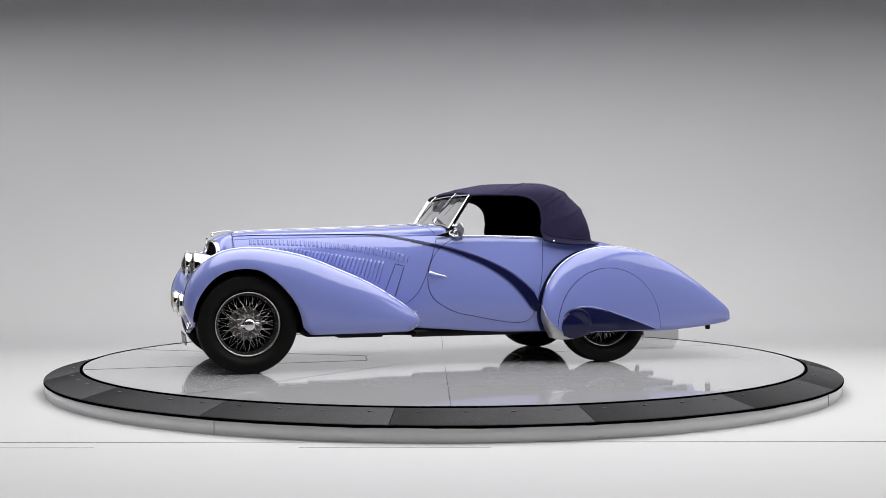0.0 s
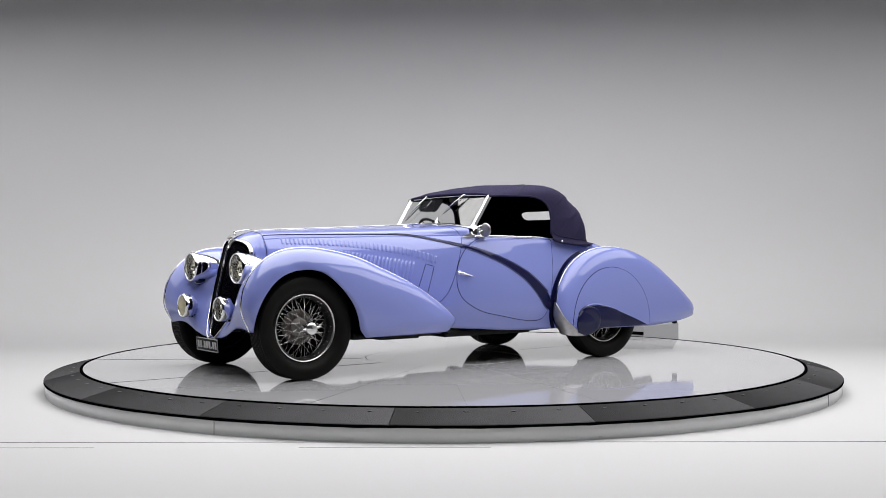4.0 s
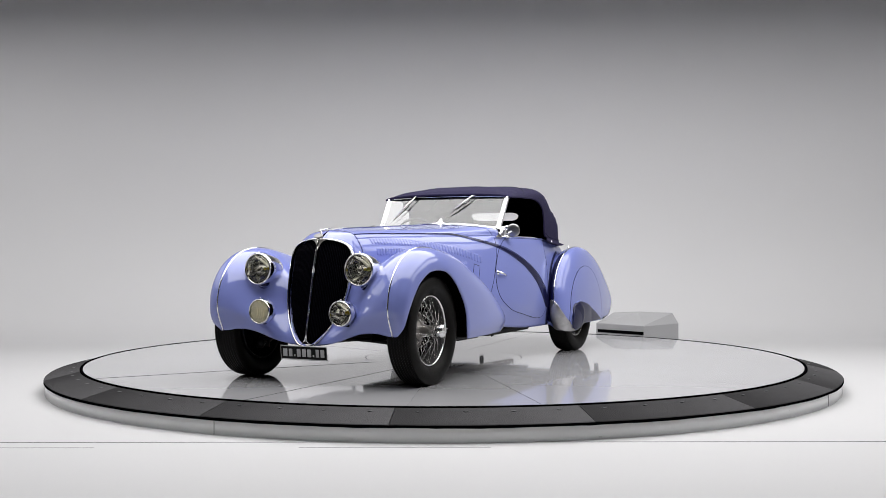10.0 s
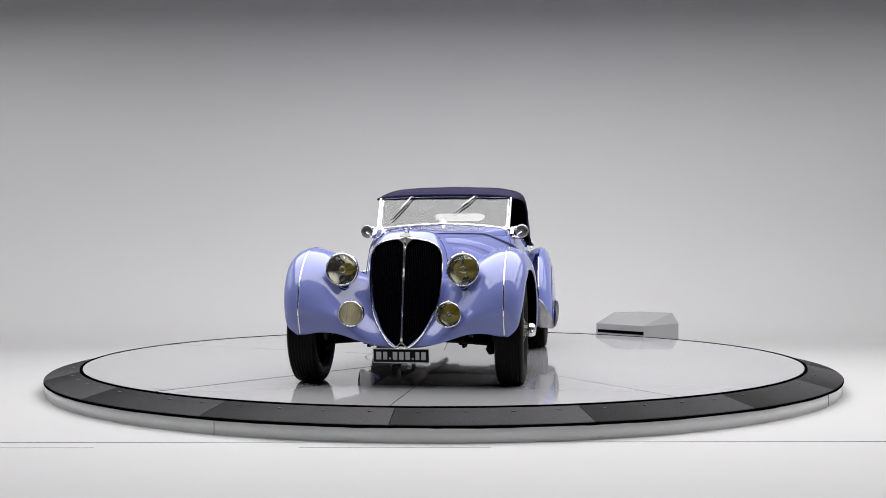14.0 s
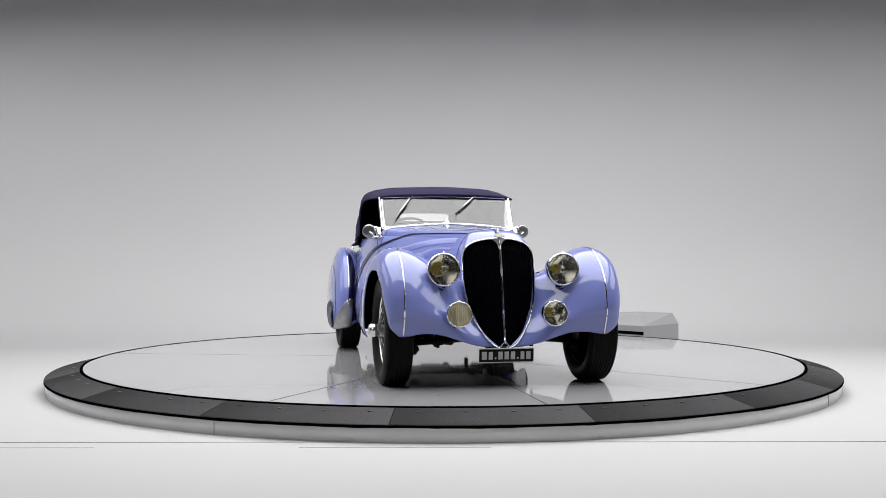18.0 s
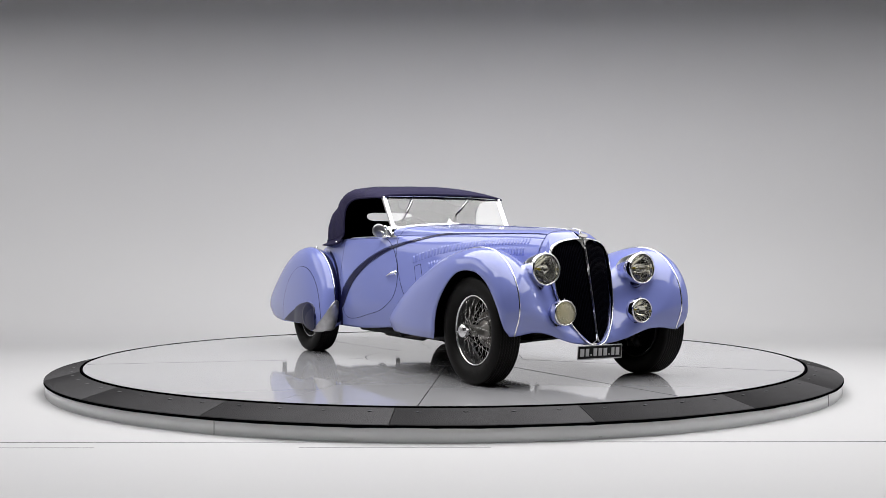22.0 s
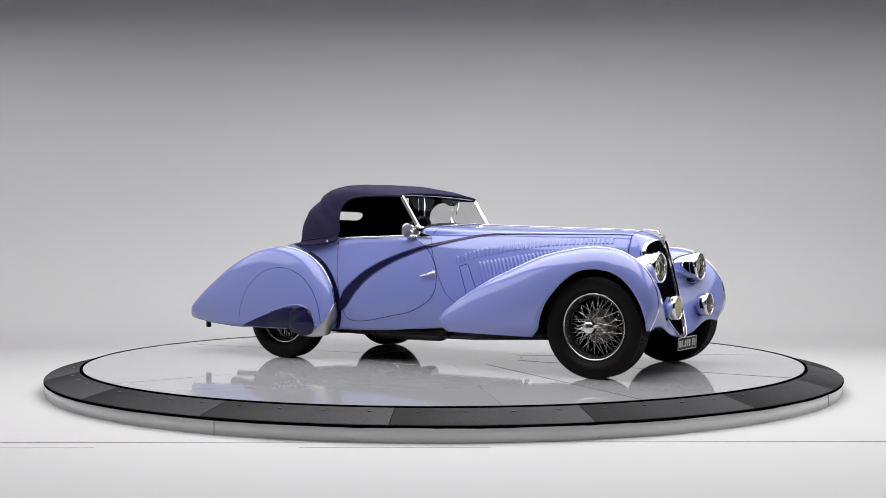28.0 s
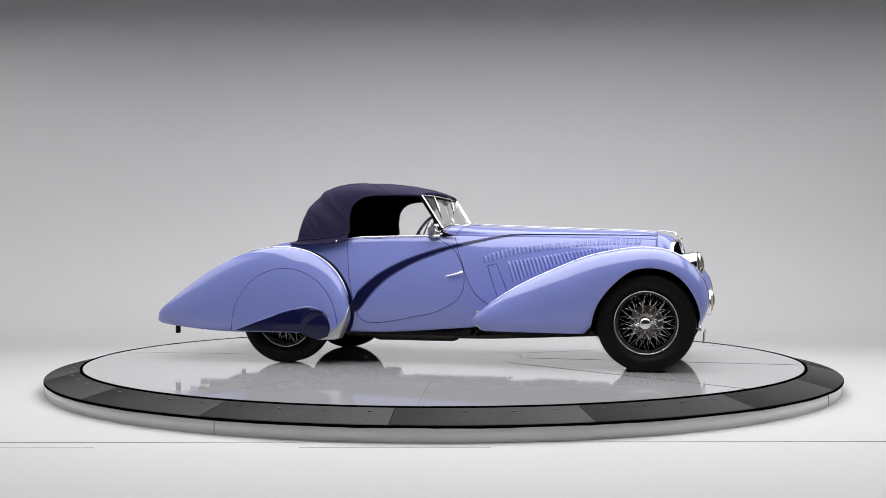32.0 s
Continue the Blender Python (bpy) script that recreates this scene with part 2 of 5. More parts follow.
def studio():
    # floor and back wall are one painted sheet with a wide cove between them
    prof = [(-16.0, FLOOR_Z), (-6, FLOOR_Z), (2.0, FLOOR_Z), (3.7, FLOOR_Z)]
    R = 2.5
    for i in range(1, 25):
        a = math.pi / 2 * i / 24
        prof.append((3.7 + R * math.sin(a), FLOOR_Z + R - R * math.cos(a)))
    prof += [(3.7 + R, 4.0), (3.7 + R, 7.5)]
    xs = frange(-13, 13, 27)
    pts = [(x, y, z) for x in xs for y, z in prof]
    n = len(prof)
    faces = [(i * n + j, (i + 1) * n + j, (i + 1) * n + j + 1, i * n + j + 1) for i in range(len(xs) - 1) for j in range(n - 1)]
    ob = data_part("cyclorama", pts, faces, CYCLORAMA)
    so = ob.modifiers.new("thickness", "SOLIDIFY")
    so.thickness, so.offset = 0.1, -1
    tagged(ob, "white painted studio floor curving up into a seamless back wall", "cyclorama", kind="structure")
    for nm, x0, x1, y0, y1 in (("wall_west", -13.2, -13.0, -7.0, 6.4), ("wall_east", 13.0, 13.2, -11.0, 6.4), ("wall_west_drape", -13.2, -13.0, -16, -7.0), ("wall_east_drape", 13.0, 13.2, -16, -11.0), ("wall_south", -13.2, 13.2, -16.2, -16.0)):
        bm = bmesh.new()
        box_bm(bm, x0, x1, y0, y1, FLOOR_Z, 7.5)
        tagged(part(nm, bm, DRAPE if "south" in nm or "drape" in nm else WALLWHITE, smooth=False), "dark draped studio wall" if "south" in nm or "drape" in nm else "plain white painted studio wall", "wall", kind="structure")
    bm = bmesh.new()
    box_bm(bm, -13.2, 13.2, -16.2, 6.4, 7.5, 7.7)
    tagged(part("ceiling", bm, CEILING, smooth=False), "dark studio ceiling", "ceiling", kind="structure")


def sector(r0, r1, a0, a1, z0, z1, drop=0.0, n=10, lip=0.004):
    """A curved slab between two radii and two angles, its outer rim lower by drop."""
    prof = [(r0, z0), (r0, z1 - lip), (r0 + lip, z1), (r1 - lip, z1 - drop), (r1, z1 - drop - lip), (r1, z0)]
    pts, faces = [], []
    for i in range(n + 1):
        a = a0 + (a1 - a0) * i / n
        pts += [(r * math.cos(a), r * math.sin(a), z) for r, z in prof]
    m = len(prof)
    for i in range(n):
        for j in range(m):
            j2 = (j + 1) % m
            faces.append((i * m + j, (i + 1) * m + j, (i + 1) * m + j2, i * m + j2))
    faces.append(tuple(range(m)))
    faces.append(tuple(n * m + j for j in range(m))[::-1])
    return pts, faces


# ---- the car ----
AX, AY = 0.911, -0.014          # the turntable's axis in the car's own plan
X_FRONT, X_REAR = 2.69, -0.225  # axles
car = new("roadster")
tagged(car, "periwinkle blue vintage roadster with navy canvas top raised", "car")


def V3(*a):
    return np.array(a, float)



# front wing: inner, crest and outer edge rails, from the lower front lip over the wheel to the tail
FI = spline([(3.06, .03, .262), (3.03, .12, .345), (2.975, .17, .435), (2.925, .20, .54), (2.885, .215, .635), (2.84, .225, .70), (2.76, .245, .725),
             (2.66, .265, .73), (2.48, .31, .715), (2.25, .36, .685), (2.0, .43, .63), (1.78, .49, .56), (1.6, .54, .48), (1.45, .58, .41), (1.42, .62, .31)])
FC = spline([(3.085, .685, .345), (3.145, .685, .48), (3.145, .685, .585), (3.115, .685, .682), (3.055, .685, .775), (2.965, .685, .853), (2.845, .685, .91),
             (2.68, .685, .932), (2.5, .69, .918), (2.25, .70, .865), (2.0, .71, .767), (1.75, .72, .655), (1.525, .728, .52), (1.352, .73, .378), (1.415, .725, .280)])
FB = spline([(3.07, .715, .345), (3.09, .775, .41), (3.065, .80, .52), (3.02, .813, .61), (2.955, .820, .69), (2.875, .828, .745), (2.785, .828, .77),
             (2.69, .838, .775), (2.595, .850, .755), (2.505, .860, .695), (2.418, .864, .61), (2.35, .864, .52), (2.307, .860, .42), (2.285, .852, .335), (2.225, .825, .275)])


def front_wing(u, v):
    """v -1..0 from the body to the crest, 0..1 from the crest to the outer edge."""
    C = FC(u)
    if v >= 0:
        B = FB(u)
        p1 = V3(C[0], C[1] + .62 * (B[1] - C[1]), C[2])
        p2 = B + .55 * (C - B)
        p2[1] = B[1]
        return bez(C, p1, p2, B, v)
    I = FI(u)
    back = .015 * max(0.0, min(1.0, (6.0 - u) / 3.0))
    p1 = I + V3(-back, .30 * (C[1] - I[1]), .0)
    p2 = C + V3(0, -.42 * (C[1] - I[1]), 0)
    q = bez(I, p1, p2, C, v + 1)
    # the lower lip arches up between the crest and the valance
    q[2] += .030 * max(0.0, 1 - u / 1.6) ** 1.5 * math.exp(-((v + .30) / .24) ** 2) * min(1.0, -v * 8)
    return q


RI = spline([(.25, .70, .25), (.30, .70, .36), (.28, .70, .48), (.25, .69, .58), (.19, .68, .67), (.10, .66, .75), (-.02, .62, .80), (-.16, .57, .82),
             (-.33, .54, .82), (-.53, .50, .80), (-.77, .45, .71), (-1.0, .42, .58), (-1.2, .42, .46), (-1.36, .44, .37), (-1.41, .48, .32)])
RC = spline([(.27, .81, .205), (.33, .79, .35), (.325, .78, .47), (.30, .775, .58), (.25, .77, .68), (.17, .77, .78), (.04, .77, .87), (-.13, .77, .925),
             (-.34, .77, .94), (-.58, .765, .90), (-.84, .755, .80), (-1.10, .745, .645), (-1.30, .735, .505), (-1.43, .715, .405), (-1.465, .69, .325)])
RB = spline([(.25, .85, .20), (.21, .885, .195), (.16, .902, .195), (.10, .91, .20), (.03, .912, .22), (-.05, .912, .245), (-.14, .912, .25), (-.25, .912, .25),
             (-.38, .908, .25), (-.53, .90, .247), (-.70, .885, .245), (-.88, .86, .252), (-1.08, .83, .265), (-1.26, .785, .28), (-1.41, .73, .295)])


def rear_wing(u, v):
    C = RC(u)
    if v >= 0:
        B = RB(u)
        p1 = V3(C[0], C[1] + .7 * (B[1] - C[1]), C[2])
        p2 = B + .62 * (C - B)
        p2[1] = B[1] + .005
        return bez(C, p1, p2, B, v)
    I = RI(u)
    p1 = I + V3(0, .25 * (C[1] - I[1]), .25 * max(0, C[2] - I[2]))
    p2 = C + V3(0, -.45 * (C[1] - I[1]), 0)
    return bez(I, p1, p2, C, v + 1)


def tail_shift(x):
    """The hand-beaten right rear wing sits a little further forward towards its tail."""
    return .028 * min(1.0, max(0.0, (.1 - x) / .5))


def rear_wing_right(u, v):
    p = rear_wing(u, v)
    return p + V3(tail_shift(p[0]), 0, 0)


# body tub: rails along x from the nose to the tail, each (x, y, z)
BX = [2.86, 2.6, 2.2, 1.8, 1.4, 1.1, .7, .3, -.1, -.4, -.7, -1.0, -1.25, -1.42]
BODY = [spline([(x, y, z) for x, (y, z) in zip(BX, r)]) for r in (
    [(.12, .38), (.22, .38), (.34, .36), (.46, .33), (.575, .30), (.635, .28), (.675, .255), (.69, .25), (.66, .25), (.58, .25), (.48, .26), (.38, .27), (.28, .28), (.16, .30)],
    [(.20, .50), (.28, .50), (.40, .50), (.50, .48), (.60, .47), (.67, .46), (.712, .44), (.72, .43), (.69, .43), (.61, .43), (.52, .42), (.42, .40), (.32, .37), (.2, .34)],
    [(.245, .70), (.30, .70), (.395, .70), (.49, .70), (.58, .70), (.66, .70), (.70, .69), (.71, .68), (.69, .66), (.63, .64), (.54, .60), (.44, .54), (.34, .46), (.21, .37)],
    [(.235, .88), (.28, .90), (.36, .91), (.44, .92), (.54, .92), (.62, .92), (.655, .92), (.67, .91), (.66, .88), (.61, .84), (.52, .78), (.42, .68), (.31, .55), (.19, .39)],
    [(.19, .98), (.23, 1.0), (.30, 1.01), (.38, 1.02), (.475, 1.025), (.575, 1.03), (.62, 1.025), (.635, 1.015), (.62, .98), (.56, .94), (.47, .87), (.36, .76), (.26, .60), (.16, .405)],
    [(.135, 1.025), (.172, 1.044), (.232, 1.058), (.30, 1.071), (.40, 1.084), (.50, 1.10), (.54, 1.08), (.54, 1.05), (.50, 1.01), (.42, .97), (.34, .90), (.26, .79), (.18, .62), (.11, .415)],
    [(0, 1.04), (0, 1.069), (0, 1.086), (0, 1.103), (0, 1.121), (0, 1.136), (0, 1.12), (0, 1.08), (0, 1.035), (0, .99), (0, .92), (0, .81), (0, .635), (0, .42)])]
BELT = 4.0 / 6.0


def body(u, v):
    """u along the car (0 nose .. 13 tail), v 0 sill .. 1 middle line."""
    return spline([r(u) for r in BODY])(v * 6)


def u_at(x):
    for i in range(len(BX) - 1):
        if BX[i] >= x >= BX[i + 1]:
            lo, hi = i, i + 1.0
            for _ in range(30):
                m = (lo + hi) / 2
                if BODY[0](m)[0] > x:
                    lo = m
                else:
                    hi = m
            return lo
    return 0.0 if x > BX[0] else len(BX) - 1.0


# canvas top: middle line and lower edge rails from the windscreen to the rear deck
TT = spline([(.888, 0, 1.396), (.80, 0, 1.434), (.6, 0, 1.470), (.35, 0, 1.489), (.2, 0, 1.486), (.07, 0, 1.468), (-.025, 0, 1.436), (-.080, 0, 1.395),
             (-.118, 0, 1.34), (-.155, 0, 1.27), (-.180, 0, 1.2), (-.215, 0, 1.09), (-.250, 0, 1.015)])
TE = spline([(.870, .598, 1.356), (.785, .61, 1.361), (.64, .625, 1.362), (.47, .64, 1.358), (.375, .655, 1.33), (.31, .667, 1.265), (.288, .672, 1.16), (.275, .677, 1.03),
             (.06, .680, .99), (-.06, .672, .985), (-.15, .635, .985), (-.212, .555, .99), (-.25, .43, 1.0)])


def top_half(u, v):
    T, E = TT(u), TE(u)
    h = T[2] - E[2]
    box = float(np.interp(u, [2, 4, 6.5, 8, 9.5, 11, 12], [0, .9, 1.05, 1.08, .98, .75, .4]))
    p1 = V3(T[0], (.66 + .27 * box) * E[1], T[2] - .012 * box)
    p2 = V3(E[0] + (.25 + .44 * box) * (T[0] - E[0]), E[1] - .015 + .01 * box, E[2] + (.62 + .24 * box) * h)
    q = bez(T, p1, p2, E, v)
    q[2] += .010 * math.exp(-((u - 6.4) / .4) ** 2) * (1 - v ** 3)
    q[0] -= .014 * math.exp(-abs(u - 8.4) / .45) * (1 - v ** 3)
    return q


def canvas_top(u, v):
    return top_half(u, v) if v >= 0 else top_half(u, -v) * V3(1, -1, 1)


SPINNER = mat("satin_chrome", (0.74, 0.74, 0.74), 0.22, 1.0, 0, 30.0, 0.1)
HUBGREY = mat("hub_grey_metal", (0.34, 0.32, 0.30), 0.5, 0.7, 0, 30.0, 0.2)


def wheel(name, x, y, side, steer=0.0):
    w = new(name)
    w.parent = car
    w.matrix_basis = Matrix.Translation((x, y * side, 0.3635)) @ Matrix.Rotation(math.pi / 2 * side + math.radians(steer), 4, "Z")
    tyre = [(.232, -.050), (.248, -.062), (.272, -.087), (.30, -.097), (.328, -.098), (.350, -.092), (.359, -.088), (.365, -.084), (.369, -.078)]
    for k in (-.063, -.042, -.021, 0.0, .021, .042, .063):
        tyre += [(.3710, k - .0062), (.3630, k - .0045), (.3630, k + .0045), (.3710, k + .0062)]
    tyre += [(.369, .078), (.365, .084), (.359, .088), (.350, .092), (.328, .098), (.30, .097), (.272, .086), (.256, .070), (.244, .052), (.232, .040)]
    # zigzag ribs across the tread and notched shoulder blocks
    tp, tf = turned(tyre, 240, True)
    m = len(tyre)
    tq = []
    for i, (h, a, b) in enumerate(tp):
        ring_i, r = i // m, tyre[i % m][0]
        zig = (-1, 1)[ring_i % 2]
        if r > .3615 and abs(h) < .0755:
            h += .0056 * zig
        elif .355 < r < .3695 and zig < 0:
            a, b = a * .998, b * .998
        tq.append((h, a, b))
    tp = tq
    data_part("tyre", tp, tf, RUBBER, w, "black ribbed rubber tyre")
    rim = [(.230, .044), (.239, .052), (.2435, .056), (.241, .061), (.235, .060), (.230, .055)]
    data_part("rim", *turned(rim, 96, True), SPINNER, w, "chrome wheel rim")
    well = [(.231, .054), (.226, .048), (.221, .040), (.214, .03), (.212, 0), (.214, -.03), (.221, -.045), (.238, -.077), (.247, -.081), (.246, -.066), (.236, -.05), (.232, 0), (.234, .040)]
    data_part("rim_well", *turned(well, 96, True), RIMWELL, w, "dark inner rim")
    hub = [(.0, .118), (.037, .116), (.042, .085), (.036, .04), (.036, 0), (.042, -.018), (.066, -.026), (.068, -.036), (.05, -.05), (0, -.05)]
    data_part("hub", *turned(hub, 32), HUBGREY, w)
    drum = [(0, -.036), (.05, -.036), (.075, -.038), (.105, -.044), (.125, -.052), (.13, -.07), (.13, -.125), (0, -.125)]
    data_part("brake_drum", *turned(drum, 48), DRUM, w, "dull grey finned brake drum")
    # black disc added to close the rim and keep it dark behind the spokes
    plate_ = [(0, -.060), (.21, -.060), (.2295, -.066), (.2345, -.077), (.19, -.112), (0, -.112)]
    data_part("rim_blanking_disc", *turned(plate_, 48), LINING, w)
    cap = [(0, .168), (.018, .167), (.033, .163), (.043, .155), (.047, .144), (.047, .128), (.050, .122), (.044, .112), (.040, .09), (0, .086)]
    ears = []
    for sgn in (1, -1):
        ca, sa = sgn * math.cos(.15), sgn * math.sin(.15)
        ears.append(tube([(.136, .03 * ca, .03 * sa), (.140, .055 * ca, .055 * sa), (.146, .081 * ca, .081 * sa)], lambda q: .017 - .011 * q, 8))
    data_part("spinner", *join_lists(turned(cap, 32), *ears), SPINNER, w, "chrome two-eared knock-off wheel spinner")
    # two families of crossing spokes
    def spoke_mesh(r0, x0, r1, x1, lead):
        a = Vector((x0, r0 * math.cos(lead), r0 * math.sin(lead)))
        b = Vector((x1, r1, 0))
        return tube([a, b], .0019, 5)
    kinds = []
    for r0, x0, r1, x1, lead in ((.041, .098, .2270, .046, 1.05), (.041, .098, .2270, .046, -1.05), (.064, -.028, .2200, .024, .75), (.064, -.028, .2200, .024, -.75)):
        me = bpy.data.meshes.new("spoke")
        p, f = spoke_mesh(r0, x0, r1, x1, lead)
        me.from_pydata(p, [], f)
        me.materials.append(SPOKE)
        for q in me.polygons:
            q.use_smooth = True
        kinds.append(me)
    nip = bpy.data.meshes.new("spoke_nipple")
    nip.from_pydata(*(lambda m: (m[0], [], m[1]))(tube([(.044, .226, 0), (.049, .210, 0)], .0030, 6)))
    nip.materials.append(SPOKE)
    for k, me in enumerate(kinds):
        count = 12 if k < 2 else 18
        for i in range(count):
            ob = new("spoke", me)
            ob.parent = w
            ob.rotation_euler = (2 * math.pi * (i + (.5 if k % 2 else 0)) / count + .11 * k, 0, 0)
            if k < 2:
                ob = new("spoke_nipple", nip)
                ob.parent = w
                ob.rotation_euler = (2 * math.pi * (i + (.5 if k % 2 else 0)) / count + .11 * k, 0, 0)
    return w


def build_car():
    panels = {}
    for s in (1, -1):
        shell("front_wing", front_wing, frange(0, 14, 113), frange(-1, 1, 49), PAINT, car, s, .006, "periwinkle blue pontoon front wing", LINING)
        rw = shell("rear_wing", rear_wing if s > 0 else rear_wing_right, frange(0, 14, 113), frange(-1, 1, 49), PAINT, car, s, .006, "periwinkle blue teardrop rear wing", LINING)
        bs = shell("body_side", body, frange(u_at(2.745), 13, 105), frange(BELT, 0, 33), PAINT, car, s, .006, "", LINING)
        bo = shell("bonnet", body, frange(u_at(2.745), u_at(1.08), 50), frange(1, BELT, 17), PAINT, car, s, .006, "", LINING)
        shell("rear_deck", body, frange(u_at(-.25), 13, 50), frange(1, BELT, 17), PAINT, car, s)
        panels[s] = {"body": [bs, bo], "rear": [rw]}
    for s in (1, -1):
        wheel("front_wheel", X_FRONT, .705, s, 0.8)
        wheel("rear_wheel", X_REAR, .73, s)
    for s in (1, -1):
        detail_side(s, panels[s])
    build_front(panels)
    build_screen()
    build_top()
    build_inside()
    build_chassis()


def car_pose(t):
    return Matrix.Rotation(car_turn(t), 4, "Z") @ Matrix.Translation((-AX, -AY, 0))


def car_turn(t):
    return math.radians(-90 + 3.65 + 4.595 * (t - 16.5))


# ---- surface work: patches, seams and strips that follow the bodywork ----
def surface_tree(objs):
    """A search tree over the outer faces of panels, in the car's space."""
    pts, faces = [], []
    for ob in objs:
        o = len(pts)
        pts += [v.co.copy() for v in ob.data.vertices]
        faces += [tuple(i + o for i in p.vertices) for p in ob.data.polygons]
    return BVHTree.FromPolygons(pts, faces)


def drop(tree, x, z, side):
    """The outermost point of the panels at (x, z) on one side, and its outward normal."""
    hit, n, _, _ = tree.ray_cast(Vector((x, 1.6 * side, z)), Vector((0, -side, 0)))
    if hit is None:
        hit, n, _, _ = tree.find_nearest(Vector((x, .8 * side, z)))
    if n.y * side < 0:
        n = -n
    return hit, n


def smooth_normal(tree, x, z, side, d=.012):
    a, _ = drop(tree, x - d, z, side)
    b, _ = drop(tree, x + d, z, side)
    c, _ = drop(tree, x, z - d, side)
    e, _ = drop(tree, x, z + d, side)
    n = (b - a).cross(e - c)
    if n.y * side < 0:
        n = -n
    return n.normalized()


def dense(outline, n_per=4, closed=True):
    """A smooth curve through 2D points."""
    P = [np.array(p, float) for p in outline]
    out = []
    m = len(P)
    for i in range(m if closed else m - 1):
        a, b = P[i], P[(i + 1) % m]
        p = P[i - 1] if (closed or i > 0) else 2 * a - b
        q = P[(i + 2) % m] if (closed or i + 2 < m) else 2 * b - a
        for k in range(n_per):
            f = k / n_per
            out.append(0.5 * (2 * a + (b - p) * f + (2 * p - 5 * a + 4 * b - q) * f * f + (3 * a - p - 3 * b + q) * f ** 3))
    if not closed:
        out.append(P[-1])
    return out


def inside(p, poly):
    c = False
    for i in range(len(poly)):
        a, b = poly[i], poly[i - 1]
        if (a[1] > p[1]) != (b[1] > p[1]) and p[0] < (b[0] - a[0]) * (p[1] - a[1]) / (b[1] - a[1]) + a[0]:
            c = not c
    return c


def fill(poly, step, holes=()):
    """Triangles that fill a flat outline, with inner points on a grid."""
    verts = [Vector(p) for p in poly]
    edges = [(i, (i + 1) % len(poly)) for i in range(len(poly))]
    for h in holes:
        o = len(verts)
        verts += [Vector(p) for p in h]
        edges += [(o + i, o + (i + 1) % len(h)) for i in range(len(h))]
    arr = np.array([tuple(p) for p in poly])
    bound = np.concatenate([arr] + [np.array([tuple(p) for p in h]) for h in holes])
    lo, hi = arr.min(0), arr.max(0)
    for i in range(int((hi[0] - lo[0]) / step) + 1):
        for j in range(int((hi[1] - lo[1]) / step) + 1):
            p = (lo[0] + (i + .5) * step, lo[1] + (j + .5) * step)
            if inside(p, poly) and not any(inside(p, h) for h in holes) and np.min(np.hypot(bound[:, 0] - p[0], bound[:, 1] - p[1])) > step * .45:
                verts.append(Vector(p))
    v, _, f, _, _, _ = delaunay_2d_cdt(verts, edges, [], 1 if not holes else 2, 1e-6)
    if holes:
        f = [q for q in f if not any(inside(tuple(sum((v[i] for i in q), Vector((0, 0))) / len(q)), h) for h in holes)]
    return v, f


def patch(name, outline, tree, side, material, parent, lift=.003, step=.03, label="", rim=.006, bulge=None):
    """A panel cut to an (x, z) outline and laid on the bodywork, with a turned edge."""
    v, f = fill(outline, step)
    pts, nor = [], []
    for p in v:
        hit, _ = drop(tree, p.x, p.y, side)
        n = smooth_normal(tree, p.x, p.y, side)
        up = lift + (bulge(p.x, p.y) if bulge else 0)
        pts.append(hit + n * up)
        nor.append(n)
    faces = []
    count = {}
    for q in f:
        q = tuple(q)
        a, b, c = (pts[i] for i in q[:3])
        if (b - a).cross(c - a).dot(nor[q[0]]) < 0:
            q = q[::-1]
        faces.append(q)
        for i in range(len(q)):
            e = (q[i], q[(i + 1) % len(q)])
            count[frozenset(e)] = (count.get(frozenset(e), (0, None))[0] + 1, e)
    edge_ids = {}
    for n_, e in count.values():
        if n_ == 1:
            for i in e:
                if i not in edge_ids:
                    edge_ids[i] = len(pts)
                    pts.append(pts[i] - nor[i] * rim)
                    nor.append(nor[i])
            faces.append((e[1], e[0], edge_ids[e[0]], edge_ids[e[1]]))
    ob = data_part(name, pts, faces, material, parent, label)
    if bulge is None:
        ob.data.normals_split_custom_set_from_vertices([tuple(n) for n in nor])
    return ob


def seam(name, path, tree, side, parent, radius=.0020, material=None, closed=False, lift=0.0):
    P = []
    for x, z in path:
        hit, n = drop(tree, x, z, side)
        P.append(hit + n * lift)
    return data_part(name, *tube(P, radius, 6, closed), material or GAP, parent)


def strip(name, S, curve, side, parent, radius, material, label="", sides=8):
    """A round bead along a list of (u, v) on a surface."""
    P = [S(u, v) * V3(1, side, 1) for u, v in curve]
    return data_part(name, *tube(P, radius, sides), material, parent, label)


def offset_surface(S, lift):
    def at(u, v):
        e = 1e-3
        p = S(u, v)
        a = S(u + e, v) - S(u - e, v)
        b = S(u, v + e) - S(u, v - e)
        n = np.cross(b, a)
        n = n / (np.linalg.norm(n) + 1e-9)
        return p + n * lift
    return at


